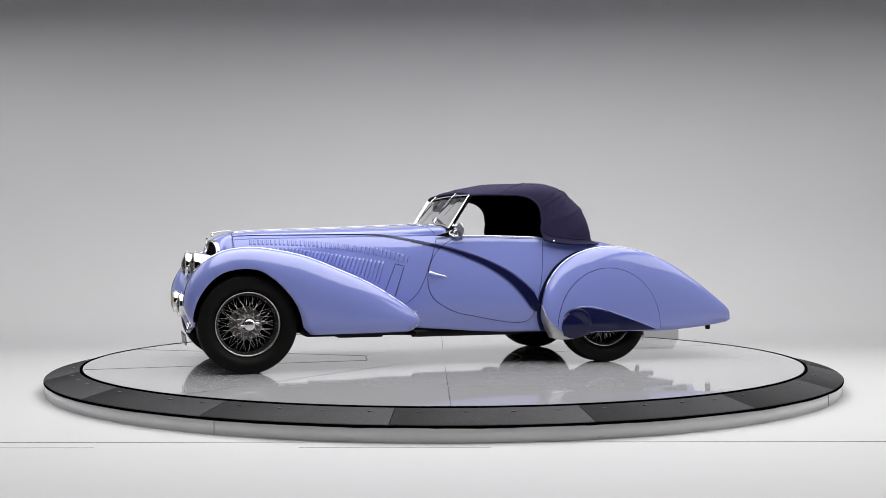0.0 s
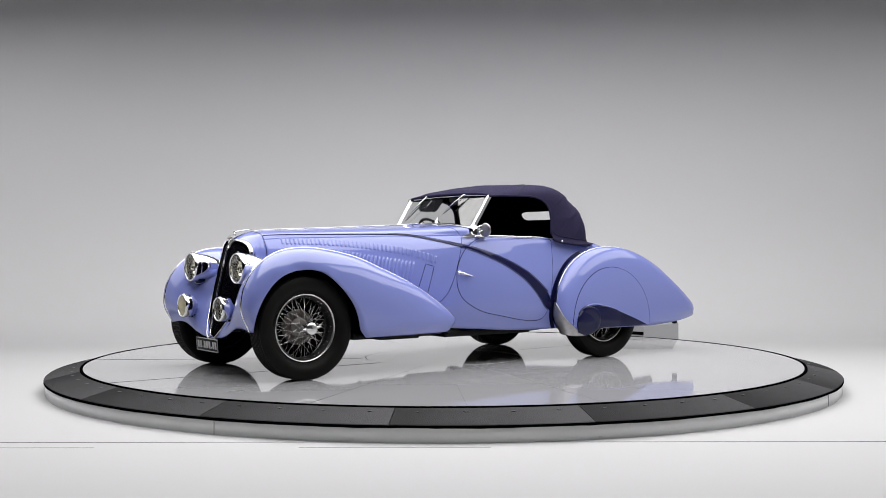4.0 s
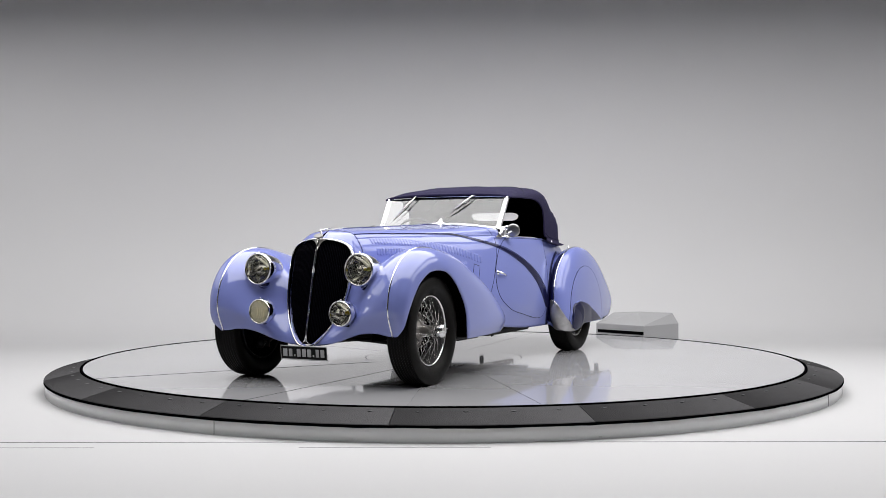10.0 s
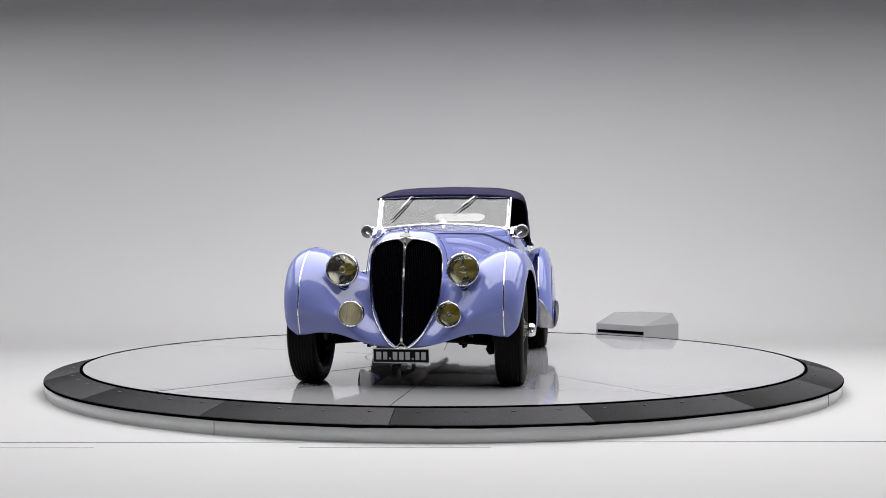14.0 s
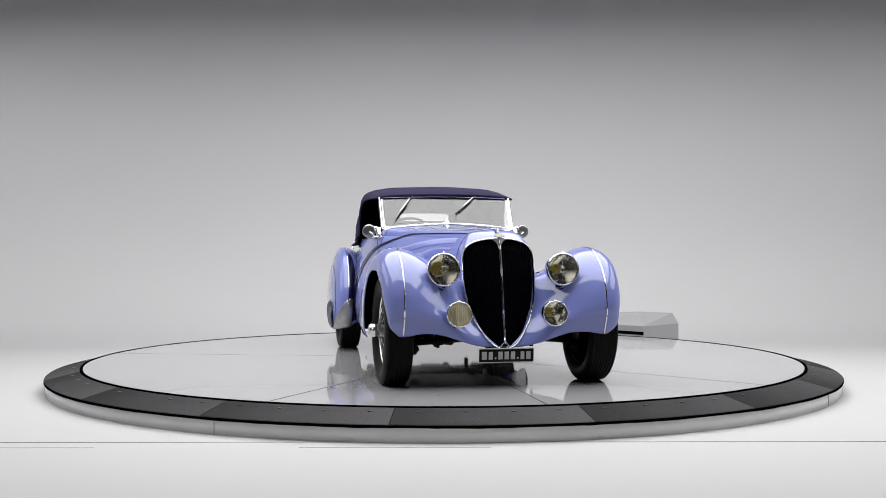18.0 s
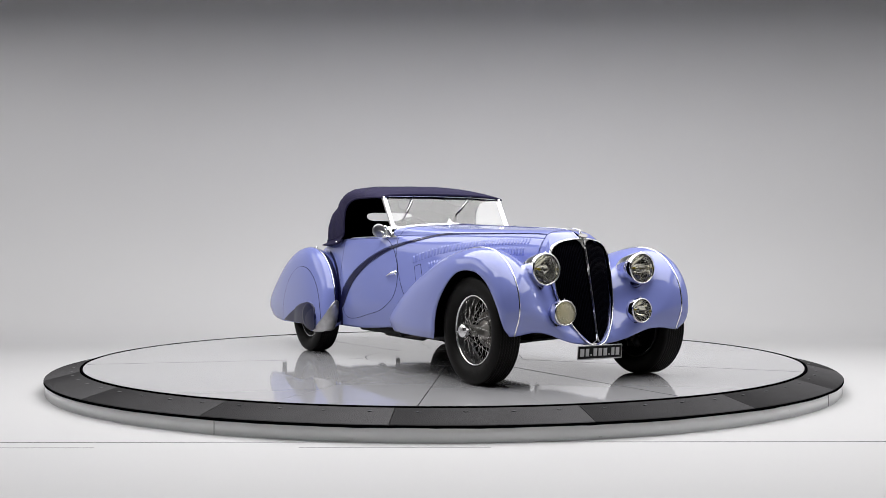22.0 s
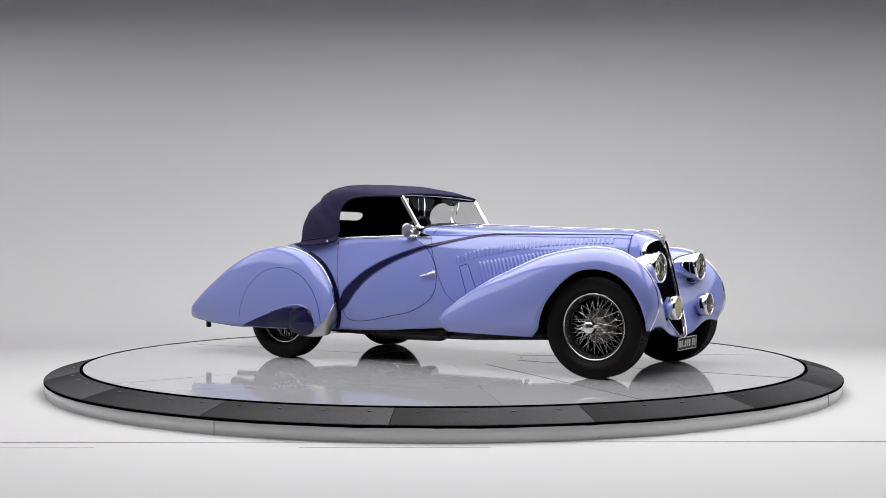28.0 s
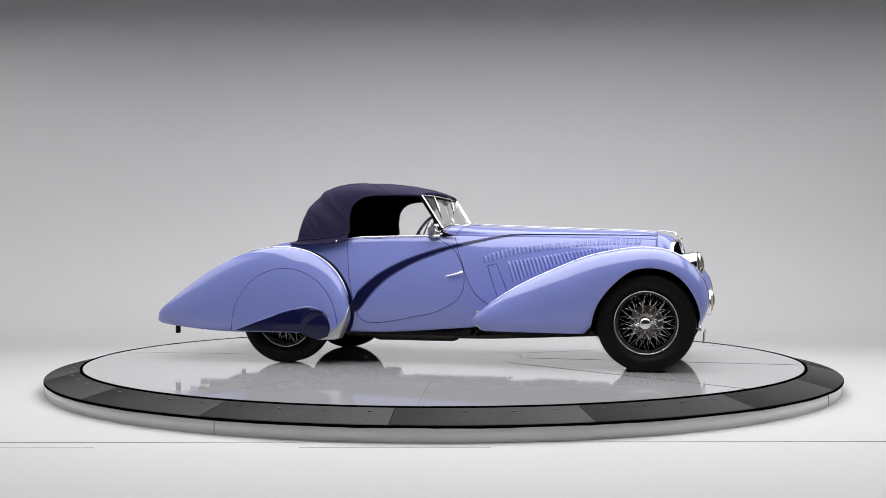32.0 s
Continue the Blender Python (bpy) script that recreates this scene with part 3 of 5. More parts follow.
DOOR = [(.95, 1.012), (1.005, 1.008), (1.07, .98), (1.145, .925), (1.195, .86), (1.235, .77), (1.247, .68), (1.240, .60), (1.203, .525), (1.125, .465), (1.01, .413), (.83, .375), (.64, .338),
        (.50, .326), (.42, .345), (.375, .40), (.345, .50), (.315, .62), (.295, .74), (.28, .88), (.272, .97), (.276, .998), (.31, 1.002), (.6, 1.009)]
SWEEP_TOP = [(1.74, 1.0405), (1.62, 1.0395), (1.475, 1.021), (1.223, .970), (1.03, .925), (.80, .849), (.593, .750), (.465, .658), (.365, .568)]
SWEEP_LOW = [(.30, .43), (.335, .40), (.40, .438), (.49, .551), (.61, .670), (.80, .790), (1.03, .886), (1.225, .948), (1.475, 1.006), (1.62, 1.030), (1.74, 1.037)]
BONNET_SEAM = [(1.16, 1.02), (1.185, .93), (1.225, .81), (1.268, .69), (1.325, .575), (1.39, .51), (1.45, .475)]
ACCESS = [(1.492, .804), (1.425, .784), (1.51, .53), (1.588, .567)]


def spat_arc(n=33):
    return [(-.222 + .462 * math.cos(math.pi * i / (n - 1)), .262 + .503 * math.sin(math.pi * i / (n - 1)) ** .95) for i in range(n)]


SCOOP_TOP = [(-.655, .256), (-.45, .333), (-.24, .404), (-.07, .447), (.04, .452), (.14, .42), (.195, .36), (.212, .29), (.19, .225)]


def line2d(a, b, f):
    return (a[0] + (b[0] - a[0]) * f, a[1] + (b[1] - a[1]) * f)


def along(keys, x):
    ks = sorted(keys)
    return float(np.interp(x, [k[0] for k in ks], [k[1] for k in ks]))


LOUVRE_TOP = [(2.60, 1.002), (2.35, 1.001), (2.09, .989), (1.86, .967), (1.657, .941), (1.53, .910), (1.40, .869)]
LOUVRE_LOW = [(2.60, .955), (2.35, .951), (2.106, .937), (1.86, .908), (1.676, .877), (1.53, .845), (1.41, .807)]


def louvre(tree, top, low, side, width=.0100, height=.0085):
    """One pressed louvre: a rounded ridge with tapered ends between two points."""
    n, m = 13, 7
    pts, faces = [], []
    a, b = Vector(top), Vector(low)
    d = (b - a).normalized()
    c = Vector((d.y, -d.x))
    if c.x > 0:
        c = -c
    for i in range(n):
        f = i / (n - 1)
        w = min(1.0, 2.6 * math.sin(math.pi * f)) ** .5 if 0 < f < 1 else 0.0
        q = a + (b - a) * f
        for j in range(m):
            g = -1 + 2 * j / (m - 1)
            e = q + c * (g * width * (.35 + .65 * w))
            hit, nn = drop(tree, e.x, e.y, side)
            h = height * w * max(0, 1 - abs(g - .3) ** 1.6 / 1.3 ** 1.6) - .001
            pts.append(hit + nn * h)
    for i in range(n - 1):
        for j in range(m - 1):
            q = (i * m + j, i * m + j + 1, (i + 1) * m + j + 1, (i + 1) * m + j)
            faces.append(q if side > 0 else q[::-1])
    slot = [drop(tree, *(a + (b - a) * f + c * (width * .95)), side)[0] for f in frange(.1, .9, 7)]
    return (pts, faces), tube(slot, .0022, 5)


def inset(line, other, gap):
    """A side line moved towards another one, by less where the two draw together."""
    out = []
    for x, z in line:
        ox, oz = min(other, key=lambda q: (q[0] - x) ** 2 + (q[1] - z) ** 2)
        d = math.hypot(ox - x, oz - z)
        k = min(gap, d * .22) / max(d, 1e-6)
        out.append((x + (ox - x) * k, z + (oz - z) * k))
    return out


def detail_side(side, panels):
    tree = surface_tree(panels["body"])
    rear = surface_tree(panels["rear"])
    door_line = dense(DOOR, 4)
    door = patch("door", door_line, tree, side, PAINT, car, .0015, .035, "periwinkle blue door closed flush with the body")
    seam("door_gap", door_line, tree, side, door, .0026, GAP, True)
    # handle
    hx, hz = 1.247, .735
    hit, n = drop(tree, hx - .03, hz - .005, side)
    y0 = abs(hit.y)
    lever = tube([(1.215, side * (y0 + .030), .728), (1.19, side * (y0 + .034), .722), (1.13, side * (y0 + .030), .708), (1.06, side * (y0 + .022), .694)], lambda q: .0095 - .005 * q, 10)
    boss = moved(turned([(0, .036), (.010, .035), (.013, .028), (.013, .012), (.020, .006), (.022, 0), (0, -.01)], 20)[0], Matrix.Translation((1.218, side * (y0 - .002), .729)) @ Matrix.Rotation(side * math.pi / 2, 4, "Z"))
    data_part("door_handle", *join_lists(lever, (boss, turned([(0, 0)] * 7, 20)[1])), CHROME, door, "chrome lever door handle")
    # swept navy flash across the bonnet and door
    top = dense(SWEEP_TOP, 5, False)
    low = dense(SWEEP_LOW, 5, False)
    patch("navy_flash", inset(top, low, .0075) + inset(low, top, .0075), tree, side, NAVY, car, .0045, .03, "navy painted sweeping side flash", .008)
    for nm, crv in (("flash_bead", top), ("flash_bead", low[8:])):
        seam(nm, crv, tree, side, car, .002, NAVY, False, .004)
    # bonnet side seam, access flap, crease to the nose
    seam("bonnet_gap", dense(BONNET_SEAM, 5, False), tree, side, car)
    flap = patch("access_flap", [line2d(ACCESS[i], ACCESS[(i + 1) % 4], k / 6) for i in range(4) for k in range(6)], tree, side, PAINT, car, .0015, .03)
    seam("flap_gap", [line2d(ACCESS[i], ACCESS[(i + 1) % 4], k / 6) for i in range(4) for k in range(6)], tree, side, flap, .0027, GAP, True)
    us = frange(u_at(1.70), u_at(2.73), 30)
    strip("bonnet_crease", offset_surface(body, -.003), [(u, .705 + .065 * (us[0] - u) / (us[0] - us[-1])) for u in us], side, car, lambda q: .0042 - .0014 * min(1, q * 1.6), NAVYMATTE, "thin navy crease line along the bonnet")
    strip("scuttle_gap", body, [(u_at(1.165 + .10 * f), .68 + .32 * f) for f in frange(0, 1, 20)], side, car, .0020, GAP)
    strip("boot_gap", body, [(u_at(-.28 - .75 * f), .745 + .03 * f) for f in frange(0, 1, 20)], side, car, .0018, GAP)
    strip("nose_gap", body, [(u_at(2.735), v) for v in frange(.42, 1, 24)], side, car, .0022, GAP)
    # pressed louvres in two rows
    for i in range(38):
        x = 2.60 - i * (1.20 / 37)
        f = i / 37
        t = (x, along(LOUVRE_TOP, x))
        b = (x + .004 + .010 * f, along(LOUVRE_LOW, x))
        ridge, slot = louvre(tree, t, b, side)
        data_part("louvre", *ridge, PAINT, car)
        data_part("louvre_slot", *slot, GAP, car)
    for i in range(34):
        x = 2.572 - .0299 * i
        f = max(0.0, (2.30 - x) / .715)
        z = min(.932 - .105 * f ** 1.05, along(LOUVRE_LOW, x) - .012)
        xl = x + .010 + .050 * f
        zl = min(z - .02, float(np.interp(xl, [1.64, 1.72, 1.86, 2.03, 2.09, 2.31, 2.45], [.635, .675, .735, .812, .835, .872, .875])))
        ridge, slot = louvre(tree, (x, z), (xl, zl), side, .0100, .0085)
        data_part("louvre", *ridge, PAINT, car)
        data_part("louvre_slot", *slot, GAP, car)
    # chrome beads on the wing crests
    strip("front_wing_bead", front_wing, [(u, 0) for u in frange(.0, 13.9, 90)], side, car, .0055, CHROME, "chrome bead along the wing crest")
    strip("rear_wing_bead", rear_wing if side > 0 else rear_wing_right, [(u, -.03) for u in frange(1.6, 13.6, 80)], side, car, .0055, CHROME, "chrome bead along the wing crest")
    # navy joint between the rear wing and the body
    js = offset_surface(rear_wing, .003)
    shell("navy_wing_joint", lambda u, v: js(u, -.06 + (v + .06) * float(np.interp(u, [.8, 2.0, 3.4, 4.6, 6.2], [1, .95, .8, .55, .12]))), frange(.3, 6.2, 36), frange(-1, -.06, 10), NAVY, car, side, .004, "navy strip between body and rear wing")
    outer, inner = [], []
    for k in range(29):
        c = RC(.15 + 6.4 * k / 28)
        dx, dz = c[0] + .2, c[2] - .4
        ln = math.hypot(dx, dz)
        w = float(np.interp(k, [0, 10, 16, 22, 28], [.012, .016, .010, .005, .001]))
        outer.append((c[0] + dx / ln * w, c[2] + dz / ln * w))
        inner.append((c[0] - dx / ln * .025, c[2] - dz / ln * .025))
    patch("navy_side_joint", outer + inner[::-1], tree, side, NAVY, car, .003, .03, "", .006)
    # spat over the rear wheel
    sx = 0.0 if side > 0 else .026
    arc = [(x + sx, z) for x, z in spat_arc()]
    spat = patch("wheel_spat", arc + [(x + sx, z) for x, z in ((-.60, .254), (-.45, .256), (-.3, .256), (-.15, .256), (0.0, .25), (.15, .24))], rear, side, PAINT, car, .002, .03, "periwinkle blue removable rear wheel spat")
    seam("spat_gap", arc, rear, side, spat, .0028, GAP)
    sc = dense([(x + sx * min(1, max(0, (.2 - x) / .3)), z) for x, z in SCOOP_TOP], 5, False)
    lower = [(.14, .205), (.07, .200), (.02, .222), (-.05, .252), (-.2, .256), (-.4, .254)]
    hollow = lambda x, z: 0.022 * max(0.0, 1 - ((x - .05) / .35) ** 2) * max(0, 1 - ((z - .32) / .13) ** 2) if x < .4 else 0
    sd = patch("spat_scoop", sc + dense(lower, 3, False), rear, side, NAVY, spat, .004, .018, "navy teardrop recess in the wheel spat", .006, hollow)
    lip = [drop(rear, x, z, side) for x, z in sc]
    data_part("scoop_lip", *tube([h + n * .002 for h, n in lip], lambda q: .003 + .0045 * math.sin(math.pi * min(1, q * 1.15)) ** 1.2 if q < .86 else .003, 8), PAINT, spat)
    disc_p = [(0, .010), (.09, .009), (.115, .007), (.119, .002), (.119, -.03), (0, -.03)]
    h, n = drop(rear, .085, .325, side)
    data_part("scoop_cap", moved(turned(disc_p, 40)[0], Matrix.Translation(h + Vector((0, side * .008, 0))) @ Matrix.Rotation(side * math.radians(80), 4, "Z") @ Matrix.Rotation(math.radians(4), 4, "Y")), turned(disc_p, 40)[1], NAVY, spat, "round navy scoop cap")
    # polished stone guard at the foot of the rear wing
    umax = lambda v: float(np.interp(v, [-.5, -.2, 0, .12, .25, .4, .55, .7, .85, 1], [1.9, 2.05, 2.0, 1.78, 1.55, 1.38, 1.33, 1.42, 1.75, 2.5]))
    gs = offset_surface(rear_wing, .004)
    shell("stone_guard", lambda w, v: gs(w * umax(v), v), frange(0, 1, 16), frange(-.45, 1, 30), ALUMINIUM, car, side, .003, "scuffed polished aluminium stone guard")
    # chrome door-top moulding
    strip("door_top_moulding", body, [(u_at(x), BELT) for x in frange(.99, .22, 40)], side, car, .0075, CHROME, "chrome strip along the door top")
    # small wing badge
    b0, nb = drop(tree, 1.37, .415, side)
    data_part("side_badge", *tube([b0 + Vector((.035, side * .003, -.004)), b0 + Vector((0, side * .006, .0)), b0 + Vector((-.05, side * .004, .012))], lambda q: .004 + .010 * math.sin(math.pi * min(1, q * 1.2)), 8), BADGE, car, "small worn metal wing-shaped badge")
    # under-tail bracket
    bm = bmesh.new()
    low_end = .225 if side > 0 else .203
    box_bm(bm, -1.30, -1.265, side * .64 - .02, side * .64 + .02, low_end, .31, .008)
    part("tail_bracket", bm, BLACK, car)


MIRRORBACK = mat("dull_chrome", (0.36, 0.36, 0.37), 0.30, 1.0, 0, 15, 0.1)
NAVYMATTE = mat("navy_crease", (0.012, 0.012, 0.05), 0.7, 0.0, 0.0, 3.0, 0.05, 0, 100, 0.1)


def grille_centre(z):
    return 2.90 + .165 * max(0.0, (.975 - z) / .70) ** .8


def grille_half(z):
    return float(np.interp(z, [.257, .270, .295, .35, .43, .51, .60, .70, .80, .88, .92, .95, .97, .985], [.015, .055, .092, .137, .185, .216, .237, .246, .248, .244, .230, .20, .15, .05]))


def grille_point(y, z, back=0.0):
    return Vector((grille_centre(z) - 1.2 * y * y - back, y, z))


def shell_outline():
    """The grille opening from the chin round to the top, one side, (y, z)."""
    pts = [(0.010, .256), (.050, .265), (.090, .292), (.137, .35), (.185, .43), (.216, .51), (.237, .60), (.246, .70), (.248, .80), (.244, .87), (.228, .92), (.198, .951), (.15, .973), (.08, .987), (.012, .992)]
    return dense(pts, 3, False)


def build_front(side_panels):
    out = shell_outline()
    grille = new("grille")
    grille.parent = car
    # backing and bars
    for s in (1, -1):
        pts, faces = [], []
        zs = frange(.27, .98, 30)
        for z in zs:
            g = grille_half(z)
            for k in range(9):
                pts.append(tuple(grille_point(s * max(0, g - .010) * k / 8, z, .03)))
        for i in range(len(zs) - 1):
            for j in range(8):
                q = (i * 9 + j, i * 9 + j + 1, (i + 1) * 9 + j + 1, (i + 1) * 9 + j)
                faces.append(q if s > 0 else q[::-1])
        data_part("grille_backing", pts, faces, LINING, grille)
        for k in range(20):
            y = .016 + k * .0118
            zr = [z for z in frange(.27, .985, 60) if grille_half(z) > y + .016]
            if len(zr) < 3:
                continue
            zz = frange(zr[0], zr[-1], 10)
            data_part("grille_bar", *tube([grille_point(s * y, z, .012) for z in zz], .0026, 5), GRILLEBAR, grille)
        # chrome surround of each half
        loop = [grille_point(s * y, z, -.004) for y, z in out]
        data_part("grille_surround", *tube(loop, .0050, 8), CHROME, grille, "thin chrome grille surround")
        flange = [p - Vector((d, 0, 0)) for d in (0, .045) for p in loop]
        nl = len(loop)
        data_part("grille_flange", flange, [(i, i + 1, nl + i + 1, nl + i) for i in range(nl - 1)], LINING, grille)
        data_part("inner_surround", *tube([grille_point(s * (.0032 + .004 * (z - .27)), z, -.010) for z in frange(.30, .95, 20)], .0022, 8), CHROME, grille)
        # chrome spandrel that rounds the inner top corner of each half
        arch = [grille_point(s * .004, .994, -.0075)]
        for k in range(11):
            a = math.pi / 2 * k / 10
            arch.append(grille_point(s * (.075 - .067 * math.sin(a)), .932 + .055 * math.cos(a), -.0075))
        deep = [p - Vector((.012, 0, 0)) for p in arch]
        fan = [(0, k, k + 1) if s > 0 else (0, k + 1, k) for k in range(1, 11)]
        fan += [(k, 12 + k, 13 + k, k + 1) for k in range(1, 11)]
        data_part("grille_spandrel", arch + deep, fan, SILVER, grille, smooth=False)
        # chrome band round the opening, then the painted shell back to the bonnet
        n = len(out)
        edge, rows = [], []
        for i in range(n):
            y, z = out[i]
            a, b2 = out[max(0, i - 1)], out[min(n - 1, i + 1)]
            ty, tz = b2[0] - a[0], b2[1] - a[1]
            ln = math.hypot(ty, tz) + 1e-9
            w = float(np.interp(z, [.26, .45, .7, .9, .96, .99], [.005, .005, .006, .007, .008, .009]))
            oy, oz = (tz / ln) * w, (-ty / ln) * w
            if z > .9 and oz < 0:
                oy, oz = -oy, -oz
            edge.append((np.array(grille_point(y, z, -.003)), np.array(grille_point(y, z, 0)) + V3(-.004 - 2.0 * w, oy * .8, oz * .85)))
        band = []
        w_top = lambda z: float(np.interp(z, [.8, .97], [0, 1]))
        for f in frange(0, 1, 5):
            for g, o in edge:
                band.append(((g + (o - g) * f) + V3(.004 * math.sin(math.pi * f), 0, .003 * math.sin(math.pi * f) * (w_top(g[2])))) * V3(1, s, 1))
        bf = []
        for i in range(4):
            for j in range(n - 1):
                q = (i * n + j, i * n + j + 1, (i + 1) * n + j + 1, (i + 1) * n + j)
                bf.append(q[::-1] if s > 0 else q)
        data_part("chrome_band", band, bf, CHROME, grille, "chrome band round the grille opening")
        for f in frange(0, 1, 9):
            for i in range(n):
                o = edge[i][1]
                v = i / (n - 1)
                Bp = body(u_at(2.74), .16 + .84 * v)
                tang = Bp - body(u_at(2.66), .16 + .84 * v)
                rows.append(bez(Bp, Bp + tang * .6, o + (Bp - o) * .25 + V3(0, .006, .006 * v), o, f) * V3(1, s, 1))
        faces = []
        for i in range(8):
            for j in range(n - 1):
                q = (i * n + j, i * n + j + 1, (i + 1) * n + j + 1, (i + 1) * n + j)
                faces.append(q[::-1] if s < 0 else q)
        data_part("radiator_shell", rows, faces, PAINT, car, "periwinkle blue radiator shell")
    mid = [grille_point(0, z, -.016) for z in frange(.285, .99, 24)]
    data_part("centre_bar", *tube(mid, .0026, 8), CHROME, grille, "chrome centre bar")
    foot = [(tube([grille_point(0, .33, -.014), grille_point(s * .008, .295, -.012), grille_point(s * .03, .272, -.006)], .0035, 8)) for s in (1, -1)]
    data_part("bar_foot", *join_lists(*foot), CHROME, grille)
    # badge and cap on the nose
    bm = bmesh.new()
    prof = [(-.045, 0), (-.034, .018), (0, .026), (.034, .018), (.045, 0), (.03, -.012), (0, -.016), (-.03, -.012)]
    lo = [bm.verts.new((2.908 - z * .55, y * .85, 1.008 + z * .75)) for y, z in prof]
    hi = [bm.verts.new((2.919 - z * .6, y * .78, 1.013 + z * .68)) for y, z in prof]
    for i in range(8):
        bm.faces.new((lo[i], lo[(i + 1) % 8], hi[(i + 1) % 8], hi[i]))
    bm.faces.new(hi)
    bm.faces.new(lo[::-1])
    bmesh.ops.recalc_face_normals(bm, faces=bm.faces)
    part("nose_badge", bm, SILVER, car, "small chrome fan-shaped badge", False)
    cap = turned([(0, .05), (.006, .049), (.009, .042), (.007, .034), (.012, .028), (.013, .012), (.018, .006), (.018, -.01), (0, -.01)], 16)
    data_part("radiator_cap", moved(cap[0], Matrix.Translation((2.875, 0, 1.03)) @ Matrix.Rotation(-math.pi / 2, 4, "Y") @ Matrix.Diagonal((.6, .6, .6, 1))), cap[1], CHROME, car, "small chrome radiator cap ornament")
    fin = [(2.885, 0, 1.044), (2.85, 0, 1.056), (2.79, 0, 1.066), (2.73, 0, 1.072)]
    data_part("nose_fin", *tube(fin, lambda q: .0065 - .004 * q, 8), CHROME, car)
    hinge = [body(u_at(x), 1) + V3(0, 0, .002) for x in frange(2.72, 1.15, 30)]
    data_part("bonnet_hinge", *tube(hinge, .003, 8), CHROME, car, "chrome centre hinge along the bonnet")
    for s in (1, -1):
        head_lamp(s)
        fog_lamp(s)
    plate()


GRILLEBAR = mat("black_grille_bar", (0.002, 0.002, 0.0045), 0.4, 0.0, 0.0, 0, 0, 0, 100, 0.03)
SILVER = mat("worn_silver", (0.33, 0.32, 0.31), 0.4, 0.3, 0, 160.0, 0.5)


def lamp_body(name, centre, r, depth, yaw, shell_mat, glass, parent_label, s, bulb_mat, cross):
    lamp = new(name)
    lamp.parent = car
    lamp.matrix_basis = Matrix.Translation(centre) @ Matrix.Rotation(yaw, 4, "Z")
    tagged(lamp, parent_label)
    bowl = [(r * .97, -.012), (r * .975, -.05), (r * .965, -.068), (r * .90, -depth * .40), (r * .76, -depth * .63), (r * .50, -depth * .84), (r * .22, -depth * .96), (0, -depth)]
    data_part("bowl", *turned(bowl, 48), shell_mat, lamp)
    ring = [(r * .91, .006), (r * .93, .014), (r * .98, .016), (r * 1.03, .009), (r * 1.05, -.004), (r * 1.045, -.034), (r * 1.02, -.042), (r * .98, -.044), (r * .92, -.01)]
    data_part("rim_ring", *turned(ring, 48, True), CHROME, lamp, "chrome lamp rim")
    clear = glass is LAMPGLASS
    deep = .098 if cross else .066
    refl = [(r * .93 * k / 16, -.004 - deep * (1 - (k / 16) ** 2)) for k in range(16, -1, -1)]
    data_part("reflector", *turned(refl, 64), REFLECTOR if clear else FLUTED, lamp)
    # the bulb stands at the reflector's focus
    focus = -.004 - deep + (r * .93) ** 2 / (4 * deep)
    bulb = turned([(0, focus + .010), (.005, focus + .008), (.0095, focus + .001), (.0095, focus - .010), (.005, focus - .018), (.005, -.004 - deep), (0, -.004 - deep)], 20)
    data_part("bulb", *bulb, bulb_mat, lamp, "yellow glass bulb")
    sag = .042 if cross else .030
    lens = [(r * .95 * k / 20, .001 + sag * (1 - (k / 20) ** 2)) for k in range(21)]
    lp, lf = turned(lens, 96)
    if not clear:
        # moulded vertical flutes in the frosted fog lamp glass
        lp = [(h + .0016 * math.cos(2 * math.pi * y / .014) * min(1, max(0, (r * .93 - math.hypot(y, z)) / .01)), y, z) for h, y, z in lp]
    g = data_part("lens", lp, lf, glass, lamp, "clear domed glass lamp lens" if clear else "frosted pale yellow lamp lens")
    g.visible_shadow = False
    if cross:
        bars = [tube([(-.010, 0, .18 * r), (-.006, 0, .9 * r)], .0036, 6), tube([(-.010, 0, -.18 * r), (-.006, 0, -.9 * r)], .0016, 6)]
        circ = tube([(-.010, r * .19 * math.cos(q), r * .19 * math.sin(q)) for q in frange(0, 2 * math.pi, 21)[:-1]], .0045, 6, True)
        data_part("bulb_guard", *join_lists(*bars, circ), CHROME, lamp)
    elif clear:
        data_part("lens_bar", *tube([(.006, -r * .9, 0), (.029, 0, 0), (.006, r * .9, 0)], .0016, 6), STEEL, lamp)
        shield = turned([(0, focus + .024), (.012, focus + .022), (.017, focus + .014), (.014, focus + .012), (0, focus + .014)], 20)
        data_part("bulb_shield", *shield, CHROME, lamp)
    else:
        # a fan-shaped prism in the middle of the glass and a row of beads round it
        fan = [(.026, y, z) for y, z in ((-.34 * r, .34 * r), (0, .42 * r), (.34 * r, .34 * r), (.08 * r, -.42 * r), (-.08 * r, -.42 * r))]
        fan += [(x - .006, y * 1.1, z * 1.1) for x, y, z in fan]
        data_part("lens_prism", fan, [(0, 4, 3, 2, 1)] + [(i, (i + 1) % 5, 5 + (i + 1) % 5, 5 + i) for i in range(5)], FOGGLASS, lamp, "milky fan-shaped prism", False)
        beads = [moved(turned([(0, .004), (.004, .001), (0, -.002)], 6)[0], Matrix.Translation((.012, r * .76 * math.cos(q), r * .76 * math.sin(q)))) for q in frange(0, 2 * math.pi, 25)[:-1]]
        data_part("lens_beads", *join_lists(*[(p, turned([(0, 0)] * 3, 6)[1]) for p in beads]), FOGGLASS, lamp)
    knob = tube([(-.005, 0, r * 1.02), (-.006, 0, r * 1.12)], lambda q: .006 - .003 * q, 8)
    data_part("rim_screw", *knob, CHROME, lamp)
    return lamp


